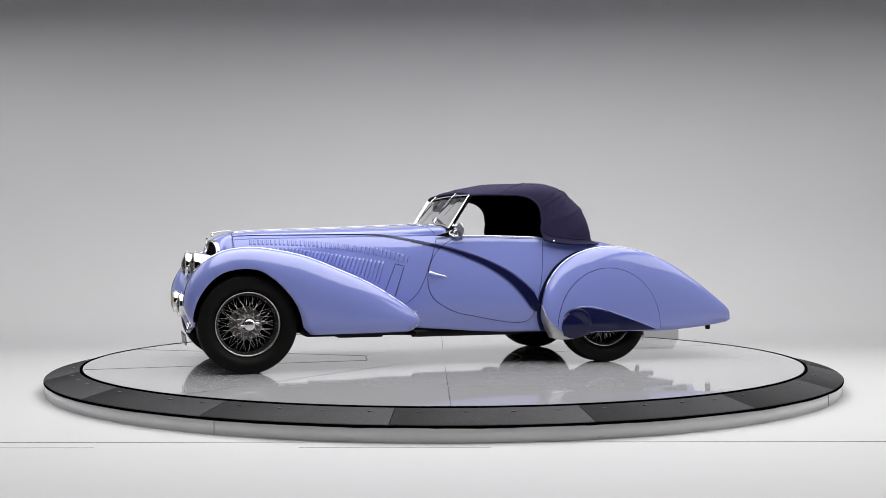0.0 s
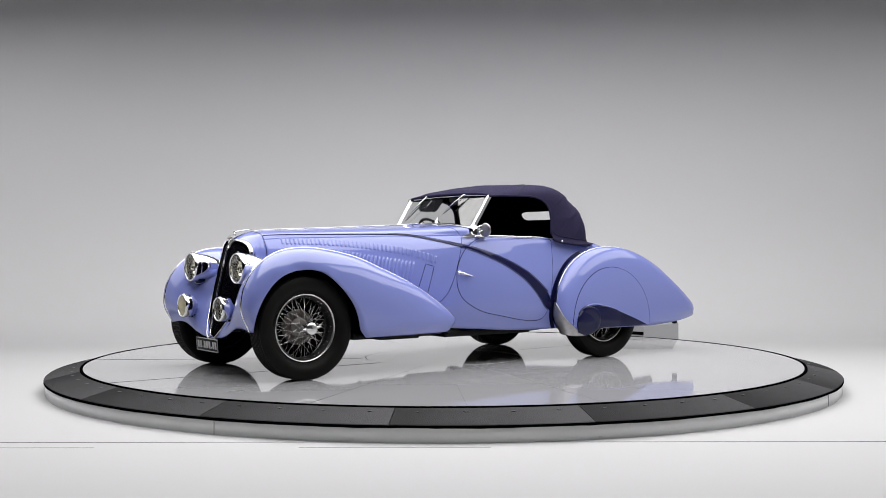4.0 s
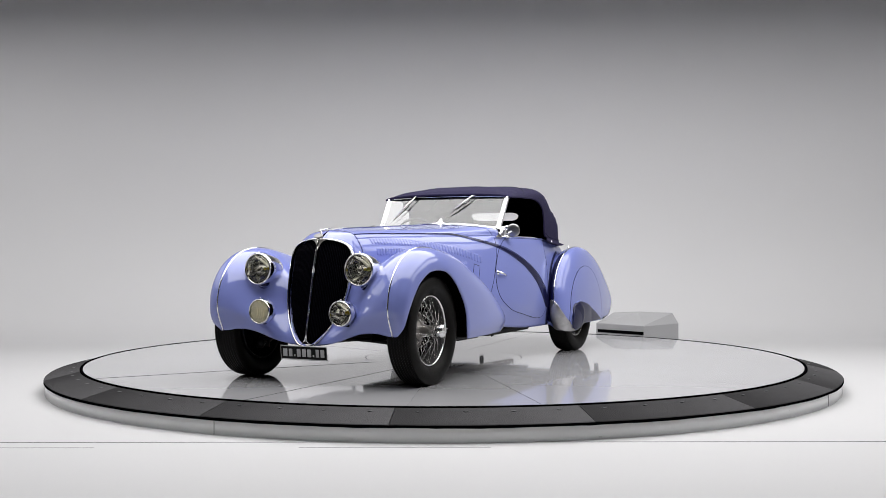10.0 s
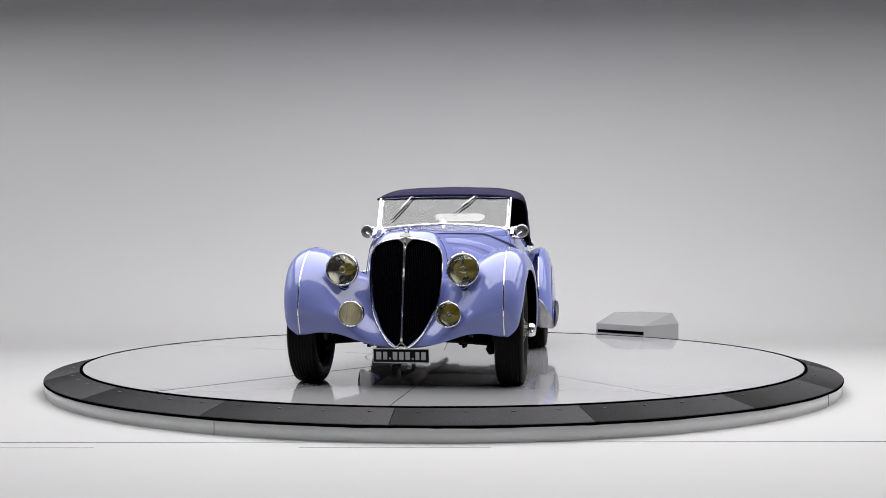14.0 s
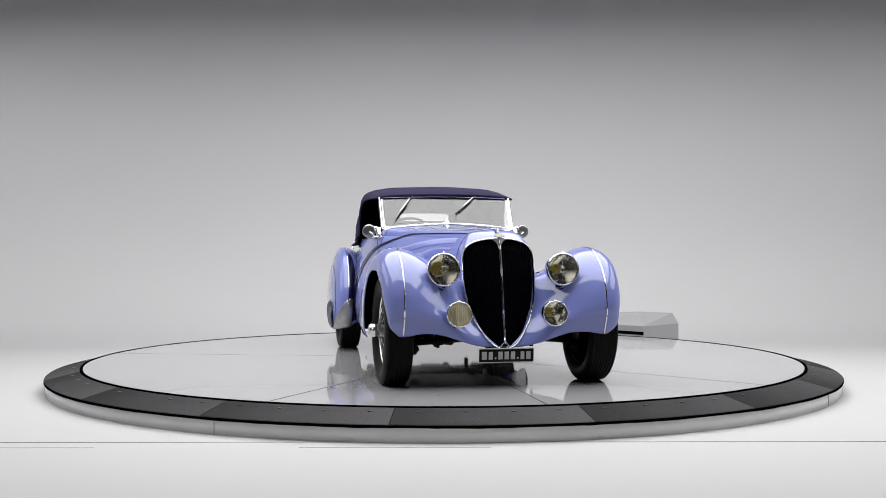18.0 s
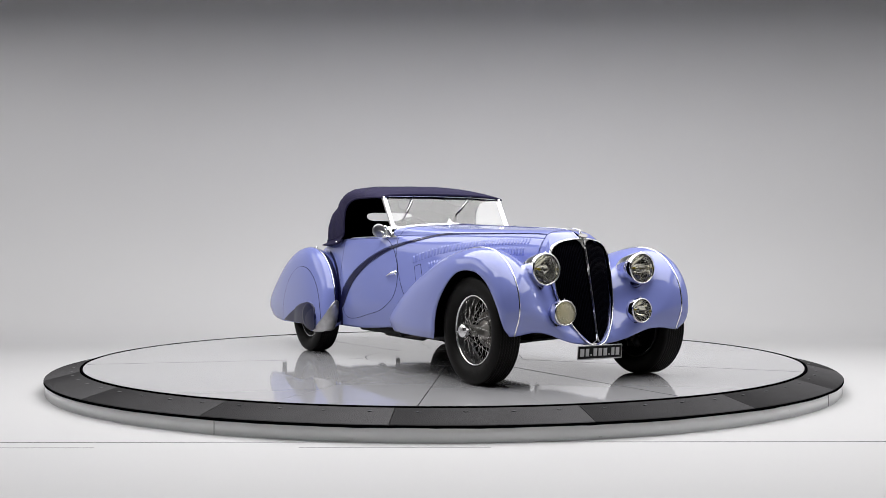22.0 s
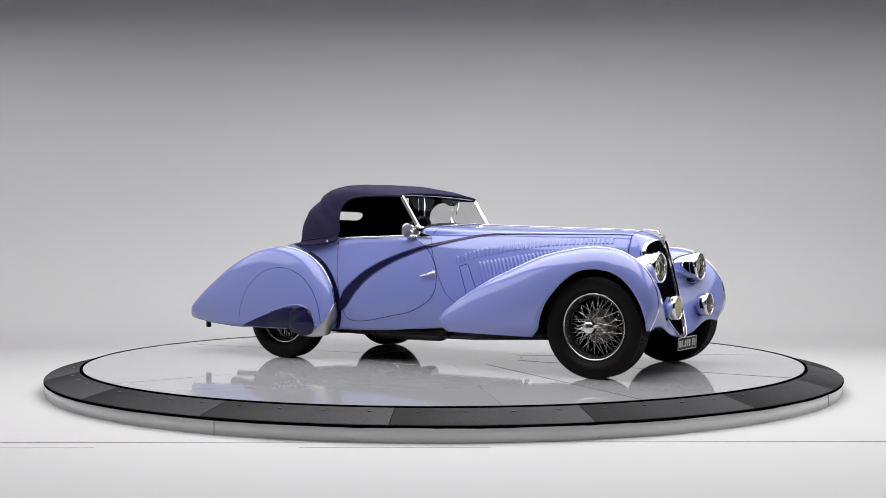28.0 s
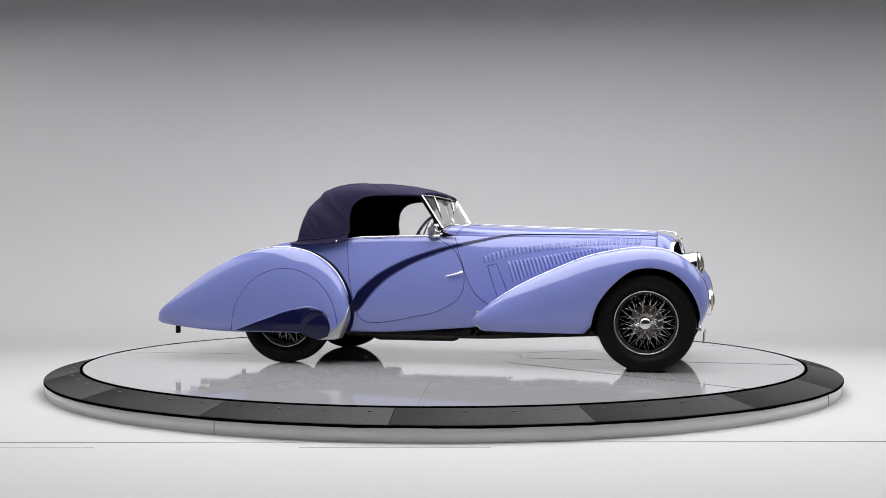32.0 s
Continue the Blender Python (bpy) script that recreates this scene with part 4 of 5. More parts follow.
WINGS = {}


def wing_tree(s):
    if s not in WINGS:
        pts, faces = grid(front_wing if s > 0 else mirrored(front_wing), frange(0, 14, 85), frange(-1, 1, 33))
        WINGS[s] = BVHTree.FromPolygons([Vector(p) for p in pts], faces)
    return WINGS[s]


def head_lamp(s):
    c = Vector((3.045, s * .409, .783))
    lamp = lamp_body("headlamp", c, .108, .27, 0, CHROME, LAMPGLASS, "chrome bullet headlamp on a short pedestal", s, YELLOW, True)
    hit, n, _, _ = wing_tree(s).ray_cast(c + Vector((-.075, s * .012, -.09)), Vector((-.10, 0, -1)).normalized())
    foot_at = hit - c if hit is not None else Vector((-.09, s * .02, -.17))
    ped = tube([(-.065, 0, -.09), tuple(Vector((-.065, 0, -.09)).lerp(foot_at, .4)), tuple(foot_at + Vector((0, 0, -.01)))], lambda q: .028 + .020 * q * q, 14)
    data_part("pedestal", *ped, PAINT, lamp, "painted headlamp pedestal")
    nn = n if n is not None and n.z > 0 else (-n if n is not None else Vector((0, 0, 1)))
    # navy colour stands in for the dark reflections in a chrome foot
    foot = turned([(0, .026), (.016, .024), (.036, .018), (.050, .006), (.054, -.012), (0, -.012)], 28)
    data_part("pedestal_foot", moved(foot[0], Matrix.Translation(foot_at) @ nn.to_track_quat("X", "Z").to_matrix().to_4x4() @ Matrix.Diagonal((1.5, .85, 1.0, 1))), foot[1], NAVY, lamp, "small glossy lamp foot, navy for the dark reflections in chrome")
    nuts = [tube([(-.075 + dx, s * .005, -.11), (-.075 + dx, s * .005, -.128)], .006, 6) for dx in (-.02, .03)]
    data_part("clamp_bolt", *join_lists(*nuts), STEEL, lamp)


def fog_lamp(s):
    c = Vector((3.145, s * .325, .492))
    if s > 0:
        lamp = lamp_body("fog_lamp", c, .084, .115, 0, PAINT, LAMPGLASS, "blue fog lamp with chrome rim and clear lens over a yellow bulb", s, YELLOW, False)
    else:
        lamp = lamp_body("fog_lamp", c, .084, .115, 0, PAINT, FOGGLASS, "blue fog lamp with chrome rim and frosted pale yellow lens", s, YELLOW, False)
    arm = tube([(-.06, 0, -.06), (-.075, s * .015, -.085), (-.13, s * .03, -.075)], .011, 8)
    data_part("bracket", *arm, BLACK, lamp)
    nuts = [tube([(-.05 - k * .022, 0, -.07), (-.05 - k * .022, 0, -.092)], .0055, 6) for k in range(3)]
    data_part("bracket_bolt", *join_lists(*nuts), BLACK, lamp)


def plate():
    p = new("number_plate")
    p.parent = car
    p.matrix_basis = Matrix.Translation((3.095, 0.003, .214)) @ Matrix.Rotation(math.radians(5), 4, "Y")
    tagged(p, "black number plate with pale grey border and bars")
    bm = bmesh.new()
    box_bm(bm, -.004, .002, -.186, .186, -.046, .046, .003)
    part("backing", bm, BLACK, p)
    rim = tube([(.003, -.186, -.046), (.003, .186, -.046), (.003, .186, .046), (.003, -.186, .046)], .0035, 6, True)
    data_part("border", *rim, PLATEGREY, p)
    widths = [.030, .026, .012, .030, .030, .030, .012, .028, .034]
    y = .165
    for w in widths:
        bm = bmesh.new()
        h = .026 if w > .02 else .006
        z0 = 0 if w > .02 else -.018
        box_bm(bm, .002, .0045, y - w, y, z0 - h, z0 + h, .001)
        part("plate_bar", bm, PLATEGREY, p)
        y -= w + .0125


def build_screen():
    ws = new("windscreen")
    ws.parent = car
    tagged(ws, "raked flat windscreen in a chrome frame")
    bot = lambda y: V3(1.015, y, 1.088 + .046 * (1 - (y / .56) ** 2))
    def at(y, f):
        b = bot(y)
        t = V3(.862, y * 1.010, 1.367 + .012 * (1 - (y / .56) ** 2))
        k = (b[2] - 1.105) / .257
        b[0] = 1.030 - .165 * k
        return b + (t - b) * f
    ys = frange(-.555, .555, 25)
    pts, faces = grid(lambda y, f: at(y, f), ys, frange(.02, .99, 9))
    faces = [q[::-1] for q in faces]
    g = data_part("glass_pane", pts, faces, GLASS, ws, "clear windscreen glass")
    g.visible_shadow = False
    data_part("bottom_rail", *tube([at(y, -.01) for y in ys], .0140, 10), CHROME, ws, "chrome lower windscreen rail")
    data_part("top_rail", *tube([at(y * .985, .985) for y in ys], .007, 8), CHROME, ws)
    # centre peak: a flared fin that rises from the lower rail
    pk, pf = [], []
    hs = frange(0, 1, 9)
    for q in hs:
        w = .090 * (1 - q) ** 2.2 + .003
        c = at(0, -.01 + .24 * q)
        d2 = .014 - .009 * q
        pk += [tuple(c + V3(-d2 * .6, -w, 0)), tuple(c + V3(d2, -w * .4, .002)), tuple(c + V3(d2, w * .4, .002)), tuple(c + V3(-d2 * .6, w, 0))]
    for i in range(8):
        for k in range(4):
            pf.append((i * 4 + k, i * 4 + (k + 1) % 4, i * 4 + 4 + (k + 1) % 4, i * 4 + 4 + k))
    pf.append((32, 33, 34, 35))
    data_part("centre_peak", pk, pf, CHROME, ws)
    base = tube([at(0, -.04) + V3(.03, 0, 0), at(0, -.05) + V3(.0, 0, 0)], lambda q: .012 + .01 * q, 8)
    data_part("peak_foot", *base, CHROME, ws)
    for s in (1, -1):
        post = []
        for f in frange(-.02, .965, 8):
            p = at(s * .562, f)
            post.append(p)
        bm = bmesh.new()
        a, b = Vector(post[0]), Vector(post[-1])
        dv = (b - a).normalized()
        side_v = Vector((0, s, 0))
        fwd = side_v.cross(dv) * s
        rings = [[bm.verts.new(p + fwd * x + side_v * y) for x, y in ((-.015, -.011), (.012, -.011), (.017, -.005), (.017, .005), (.012, .011), (-.015, .011))] for p in (a, b)]
        for i in range(6):
            bm.faces.new((rings[0][i], rings[0][(i + 1) % 6], rings[1][(i + 1) % 6], rings[1][i]))
        bm.faces.new(rings[1])
        bm.faces.new(rings[0][::-1])
        bmesh.ops.recalc_face_normals(bm, faces=bm.faces)
        part("screen_post", bm, CHROME, ws, "chrome windscreen post", False)
        gus = tube([at(s * .552, .16), at(s * .545, .07), at(s * .525, .025), at(s * .48, .0)], lambda q: .006 + .006 * math.sin(math.pi * q), 8)
        data_part("corner_fillet", *gus, CHROME, ws)
        frame_line = [at(s * .505, .03), at(s * .532, .05), at(s * .540, .12)] + [at(s * .542, f) for f in frange(.2, .9, 6)] + [at(s * .540, .965)]
        data_part("pane_frame", *tube(frame_line, .0065, 8), CHROME, ws, "chrome inner pane frame")
        # tapered bracket running forward from the foot of the post
        bm = bmesh.new()
        prof = [(.975, 1.115), (1.012, 1.108), (1.035, 1.085), (1.085, 1.052), (1.170, 1.026), (1.160, 1.018), (1.08, 1.018), (1.0, 1.028), (.972, 1.05)]
        wide = [.010, .012, .013, .012, .003, .003, .015, .017, .014]
        ra = [bm.verts.new((x, s * (.588 - w), z)) for (x, z), w in zip(prof, wide)]
        rb = [bm.verts.new((x, s * (.590 + w), z)) for (x, z), w in zip(prof, wide)]
        for i in range(9):
            bm.faces.new((ra[i], ra[(i + 1) % 9], rb[(i + 1) % 9], rb[i]))
        bm.faces.new(rb)
        bm.faces.new(ra[::-1])
        bmesh.ops.recalc_face_normals(bm, faces=bm.faces)
        part("post_bracket", bm, CHROME, ws, "chrome post bracket", False)
        kn = turned([(0, .020), (.009, .020), (.011, .026), (.016, .026), (.020, .021), (.020, .006), (.014, 0), (.010, -.01), (.010, -.04), (0, -.04)], 24)
        data_part("clamp_knob", moved(kn[0], Matrix.Translation((1.0, s * .602, 1.098)) @ Matrix.Rotation(s * math.pi / 2, 4, "Z")), kn[1], CHROME, ws)
        # round door mirror
        mir = new("door_mirror")
        mir.parent = car
        tagged(mir, "round chrome mirror on a bent arm")
        mc = Vector((.992, s * .668, 1.074))
        back = turned([(0, .007), (.022, .0068), (.044, .0055), (.055, .003), (.058, -.003), (.054, -.008), (0, -.006)], 32)
        data_part("mirror_head", moved(back[0], Matrix.Translation(mc) @ Matrix.Rotation(s * math.radians(12), 4, "Z")), back[1], MIRRORBACK, mir)
        arm = tube([mc + Vector((.02, 0, 0)), mc + Vector((.045, -s * .005, -.012)), (1.048, s * .64, 1.047), (1.005, s * .625, 1.030)], .0055, 8)
        data_part("mirror_arm", *arm, CHROME, mir)
        foot = turned([(0, .010), (.018, .009), (.028, .004), (.030, -.01), (0, -.01)], 20)
        data_part("mirror_foot", moved(foot[0], Matrix.Translation((.995, s * .618, 1.026)) @ Matrix.Rotation(-math.pi / 2, 4, "Y") @ Matrix.Diagonal((1, 1, 1.6, 1))), foot[1], CHROME, mir)
    for y0, y1, zl in ((-.283, -.452, 1.178), (.268, .075, 1.205)):
        w = new("wiper")
        w.parent = ws
        f1 = (zl - 1.12) / .25
        top = at(y0, .98) + V3(.022, 0, .012)
        low = at(y1, f1) + V3(.022, 0, .008)
        mid = top + (low - top) * .45 + V3(.012, 0, .004)
        data_part("wiper_arm", *tube([top + V3(0, 0, .006), mid, low + (top - low) * .10 + V3(.004, 0, .003)], lambda q: .0062 - .0030 * q, 6), CHROME, w)
        slip = V3(-.004, .012, -.006)
        blade = [top + (low - top) * .26 + slip, top + (low - top) * .6 + slip + V3(.003, 0, 0), low + slip * .4]
        data_part("wiper_blade", *tube(blade, .0034, 6), BLACK, w)
        data_part("blade_holder", *tube([top + (low - top) * .40 + slip * .7, top + (low - top) * .72 + slip * .7], .0046, 6), BLACK, w)
        hub = tube([top + V3(-.03, 0, -.005), top + V3(.004, 0, 0)], .007, 10)
        data_part("wiper_pivot", *hub, CHROME, w)


def build_top():
    # outline of the cloth in its own plan: u along, v across, with the rear window slot
    us = frange(0, 12, 49)
    outline = [(u, 8 * 1.0) for u in us] + [(12, 8 * v) for v in frange(1, -1, 41)[1:-1]] + [(u, -8.0) for u in us[::-1]] + [(0, 8 * v) for v in frange(-1, 1, 41)[1:-1]]
    slot = []
    hu, hv, cu, r = .58, 1.24, 9.54, .44
    for k, (su, sv) in enumerate(((1, 1), (-1, 1), (-1, -1), (1, -1))):
        for i in range(6):
            a = math.radians(90 * k + 90 * i / 5)
            slot.append((cu + su * (hu - r) + r * math.cos(a), sv * (hv - r) + r * math.sin(a)))
    v, f = fill(outline, .14, [slot])
    pts = []
    for p in v:
        q = canvas_top(p.x, p.y / 8)
        # slack between the bows and folds that run down the rear quarters
        sv = abs(p.y) / 8
        sag = noise.noise(Vector((q[0] * 5, q[1] * 4, q[2] * 3))) * .006 + noise.noise(Vector((q[0] * 16, q[1] * 9, q[2] * 5 + 3))) * .003 * min(1, sv * 1.6)
        rear = max(0.0, min(1.0, (p.x - 4.2) / 1.5, (9.3 - p.x) / 1.3)) * max(0.0, min(1.0, (sv - .25) / .3))
        fold = noise.noise(Vector((p.x * 1.5 + sv * 2.2, sv * 1.3 - p.x * .12, 4.0 + (3.0 if p.y > 0 else 0))))
        fold2 = noise.noise(Vector((p.x * 3.3 - sv * 5.0, sv * 2.0, 9.0 + (2.0 if p.y > 0 else 0))))
        ridge = (.35 - min(.35, abs(fold))) / .35
        out = V3(q[0] - .25, q[1], (q[2] - 1.1) * .8)
        out = out / (np.linalg.norm(out) + 1e-6)
        edge = 4 * min(.25, 1.0 - sv) if p.x < 7 else 1.0
        pts.append(tuple(q + V3(0, 0, sag) + out * (rear * (.009 * ridge ** 2 + .002 * fold2 - .003) * (.4 + .6 * edge))))
    faces = []
    for t in f:
        t = tuple(t)
        a, b, c = (Vector(pts[i]) for i in t[:3])
        m = (a + b + c) / 3
        if (b - a).cross(c - a).dot(m - Vector((.35, 0, .9))) < 0:
            t = t[::-1]
        faces.append(t)
    top = new("folding_top")
    top.parent = car
    tagged(top, "navy canvas folding top, raised")
    cloth = data_part("canvas", pts, faces, CANVAS, top, "navy canvas roof cloth")
    cloth.data.materials.append(LINING)
    so = cloth.modifiers.new("t", "SOLIDIFY")
    so.thickness, so.offset, so.material_offset = .005, -1, 1
    ring = [canvas_top(p[0], p[1] / 8) for p in slot]
    data_part("rear_window_frame", *tube(ring, .005, 6, True), LINING, top)
    for s in (1, -1):
        hem = [canvas_top(u, s * .995) for u in frange(0, 7, 50)]
        data_part("side_hem", *tube(hem, .009, 8), CANVAS, top)
        # loose flap at the foot with its stud
        pts, fc = [], []
        ul = frange(6.9, 12, 30)
        for u in ul:
            e = canvas_top(u, s * .97)
            w = canvas_top(u, s * 1.0)
            out = V3(w[0] - .15, w[1], 0)
            out = out / np.linalg.norm(out)
            fl = float(np.interp(u, [6.9, 8.5, 10, 12], [0, .15, .6, 1]))
            pts += [tuple(e + out * .004), tuple(w + out * .012 + V3(0, 0, -.005)), tuple(w + out * (.024 + .036 * fl) + V3(0, 0, -.018 + .004 * fl)), tuple(w + out * (.026 + .062 * fl) + V3(0, 0, -.034 + .016 * fl)), tuple(w + out * (.008 + .05 * fl) + V3(0, 0, -.036 + .008 * fl))]
        for i in range(len(ul) - 1):
            for j in range(4):
                q = (i * 5 + j, (i + 1) * 5 + j, (i + 1) * 5 + j + 1, i * 5 + j + 1)
                fc.append(q if s > 0 else q[::-1])
        data_part("foot_flap", pts, fc, CANVAS, top)
        data_part("flap_hem", *tube([canvas_top(u, s * .975) * V3(1, 1.008, 1) for u in ul], .006, 6), CANVAS, top)
        st = canvas_top(7.45, s * 1.0)
        stud = turned([(0, .008), (.007, .007), (.010, .002), (.010, -.006), (0, -.006)], 14)
        data_part("stud", moved(stud[0], Matrix.Translation((st[0] + .005, st[1] + s * .026, st[2] - .018)) @ Matrix.Rotation(s * math.pi / 2, 4, "Z")), stud[1], CHROME, top, "chrome press stud")
    line = [canvas_top(2.0 + 1.9 * (1 - abs(v)) ** 1.2, v) + V3(0, 0, .001) for v in frange(-.98, .98, 60)]
    data_part("cloth_seam", *tube(line, .0025, 6), STITCH, top)
    for s in (1, -1):
        line = [canvas_top(u, s * .50) + V3(0, 0, .001) for u in frange(3.4, 8.2, 40)]
        data_part("cloth_seam", *tube(line, .0022, 6), STITCH, top)
    front = [canvas_top(.0, v) + V3(0, 0, -.004) for v in frange(-.99, .99, 40)]
    data_part("front_hem", *tube(front, .010, 8), CANVAS, top)


STITCH = mat("seam_thread", (0.012, 0.011, 0.030), 0.9)


def build_inside():
    # dark cockpit: floor, rear bulkhead, dash, seat and steering wheel
    tub = new("cockpit")
    tub.parent = car
    tagged(tub, "dark unlit cockpit with a thin-rimmed steering wheel")
    bm = bmesh.new()
    box_bm(bm, -.25, 1.05, -.60, .60, .30, .34, .01)
    part("cockpit_floor", bm, LINING, tub)
    bm = bmesh.new()
    box_bm(bm, -.24, -.16, -.58, .58, .34, .985, .02)
    part("bulkhead", bm, LINING, tub)
    bm = bmesh.new()
    box_bm(bm, .98, 1.06, -.55, .55, .60, 1.075, .02)
    part("dashboard", bm, LEATHER, tub)
    for s in (1, -1):
        bm = bmesh.new()
        box_bm(bm, -.12, .03, s * .30 - .24, s * .30 + .24, .45, .98, .05)
        part("seat_back", bm, LEATHER, tub)
        bm = bmesh.new()
        box_bm(bm, -.02, .48, s * .30 - .24, s * .30 + .24, .40, .56, .05)
        part("seat_cushion", bm, LEATHER, tub)
    m = Matrix.Translation((.80, -.30, 1.005)) @ Matrix.Rotation(math.radians(28), 4, "Y")
    R = .205
    rim = tube([tuple(m @ Vector((0, R * math.cos(a), R * math.sin(a)))) for a in frange(0, 2 * math.pi, 181)[:-1]], lambda q: .0115 + .0022 * math.sin(2 * math.pi * 36 * q), 8, True)
    data_part("steering_rim", *rim, CREAM, tub, "thin dark steering wheel rim")
    sp = [tube([tuple(m @ Vector((0, 0, 0))), tuple(m @ Vector((0, R * math.cos(a), R * math.sin(a))))], .005, 6) for a in (.35, 1.9, 2.8, 4.3)]
    data_part("steering_spokes", *join_lists(*sp), CHROME, tub)
    driver_visor(tub)
    col = tube([tuple(m @ Vector((-.01, 0, 0))), tuple(m @ Vector((.45, 0, -.02)))], .018, 10)
    data_part("steering_column", *col, BLACK, tub)
    for y0 in (.16,):
        bm = bmesh.new()
        prof = [(y0 - .15, 1.362), (y0 + .15, 1.362), (y0 + .11, 1.328), (y0 + .03, 1.298), (y0 - .04, 1.298), (y0 - .12, 1.330)]
        fr = [bm.verts.new((.872 + (1.362 - z) * .3, y, z)) for y, z in prof]
        bk = [bm.verts.new((.862 + (1.362 - z) * .3, y, z)) for y, z in prof]
        for i in range(6):
            bm.faces.new((fr[i], fr[(i + 1) % 6], bk[(i + 1) % 6], bk[i]))
        bm.faces.new(fr)
        bm.faces.new(bk[::-1])
        bmesh.ops.recalc_face_normals(bm, faces=bm.faces)
        part("sun_visor", bm, LEATHER, tub, "dark folded sun visor", False)


def driver_visor(tub):
    """The larger visor in front of the steering wheel, with a rounded lower edge."""
    prof = [(-.43, 1.352), (-.26, 1.360), (-.085, 1.362), (-.10, 1.33), (-.15, 1.262), (-.185, 1.247), (-.30, 1.250), (-.40, 1.258), (-.425, 1.275)]
    pts = [(.862 - d + (1.362 - z) * .25, y, z) for d in (0, .012) for y, z in prof]
    n = len(prof)
    data_part("sun_visor", pts, [tuple(range(n)), tuple(range(2 * n - 1, n - 1, -1))] + [(i, n + i, n + (i + 1) % n, (i + 1) % n) for i in range(n)], LEATHER, tub, "dark folded sun visor", False)


def build_chassis():
    ch = new("chassis")
    ch.parent = car
    tagged(ch, "black frame, exhaust and front suspension under the body")
    for s in (1, -1):
        rail = [(-1.20, s * .40, .30), (-.6, s * .42, .40), (-.225, s * .42, .44), (.2, s * .43, .27), (1.2, s * .40, .262), (2.2, s * .33, .305), (2.7, s * .30, .36), (3.0, s * .28, .38)]
        P = dense(rail, 4, False)
        data_part("frame_rail", *tube(P, .045, 6), BLACK, ch)
        # front suspension: lower arm, radius rod, steering arm, lever damper
        data_part("lower_arm", *tube([(2.70, s * .18, .310), (2.70, s * .60, .280)], .015, 8), BLACK, ch)
        data_part("upper_arm", *tube([(2.68, s * .25, .46), (2.69, s * .60, .43)], .02, 8), BLACK, ch)
        data_part("king_pin", *tube([(2.69, s * .60, .20), (2.69, s * .60, .47)], .03, 10), BLACK, ch)
        data_part("track_rod", *tube([(2.80, s * .05, .300), (2.80, s * .35, .292), (2.79, s * .585, .268)], lambda q: .011 + .006 * math.sin(9 * q) ** 8, 8), BLACK, ch)
        data_part("ball_joint", *tube([(2.80, s * .585, .205), (2.80, s * .585, .27)], .018, 10), BLACK, ch)
        data_part("steering_knuckle", *tube([(2.79, s * .57, .205), (2.80, s * .565, .235), (2.79, s * .57, .285)], lambda q: .016 + .016 * math.sin(math.pi * q), 10), BLACK, ch)
        data_part("radius_rod", *tube([(2.66, s * .56, .295), (2.20, s * .36, .305)], .017, 8), BLACK, ch)
        data_part("wing_stay", *tube([(2.95, s * .30, .34), (2.97, s * .62, .40)], .014, 8), BLACK, ch)
        inner = [(x, s * .60, z) for x, z in ((3.02, .42), (2.9, .66), (2.68, .76), (2.45, .66), (2.30, .42))]
        pts, fc = [], []
        for x, y, z in [(p[0], p[1], p[2]) for p in dense([np.array(q) for q in inner], 4, False)]:
            pts += [(x, s * .34, z), (x, s * .78, z)]
        for i in range(len(pts) // 2 - 1):
            fc.append((2 * i, 2 * i + 1, 2 * i + 3, 2 * i + 2))
        data_part("inner_arch", pts, fc, LINING, ch)
        bm = bmesh.new()
        box_bm(bm, 2.19, 2.98, s * .475 - .005, s * .475 + .005, .30, .72, .002)
        part("arch_wall", bm, LINING, ch)
        bm = bmesh.new()
        box_bm(bm, 2.19, 2.205, min(s * .44, s * .80), max(s * .44, s * .80), .285, .66, .002)
        part("arch_bulkhead", bm, LINING, ch)
    data_part("rear_axle", *tube([(X_REAR, -.66, .363), (X_REAR, -.12, .363), (X_REAR, .12, .363), (X_REAR, .66, .363)], .05, 10), BLACK, ch)
    diff = turned([(0, .15), (.08, .13), (.12, .05), (.12, -.05), (.08, -.13), (0, -.15)], 24)
    data_part("differential", moved(diff[0], Matrix.Translation((X_REAR, 0, .35))), diff[1], BLACK, ch)
    bm = bmesh.new()
    box_bm(bm, 1.5, 2.55, -.20, .20, .255, .42, .05)
    part("sump", bm, BLACK, ch)
    bm = bmesh.new()
    box_bm(bm, -.1, 1.5, -.40, .40, .255, .30, .01)
    part("under_tray", bm, BLACK, ch)
    bm = bmesh.new()
    box_bm(bm, -1.1, -.5, -.38, .38, .28, .36, .03)
    part("fuel_tank", bm, BLACK, ch)
    bm = bmesh.new()
    box_bm(bm, .45, 1.35, .36, .60, .22, .28, .02)
    part("battery_box", bm, BLACK, ch)
    bm = bmesh.new()
    box_bm(bm, .45, 1.30, -.60, -.36, .22, .28, .02)
    part("tool_box", bm, BLACK, ch)
    data_part("exhaust", *tube([(2.3, -.22, .24), (1.4, -.30, .205), (.4, -.30, .20), (-.4, -.28, .22), (-1.25, -.28, .24)], .026, 12), DRUM, ch, "dull steel exhaust pipe")
    sil = turned([(0, .38), (.05, .36), (.062, .32), (.062, -.32), (.05, -.36), (0, -.38)], 24)
    data_part("silencer", moved(sil[0], Matrix.Translation((.75, -.30, .215))), sil[1], DRUM, ch)
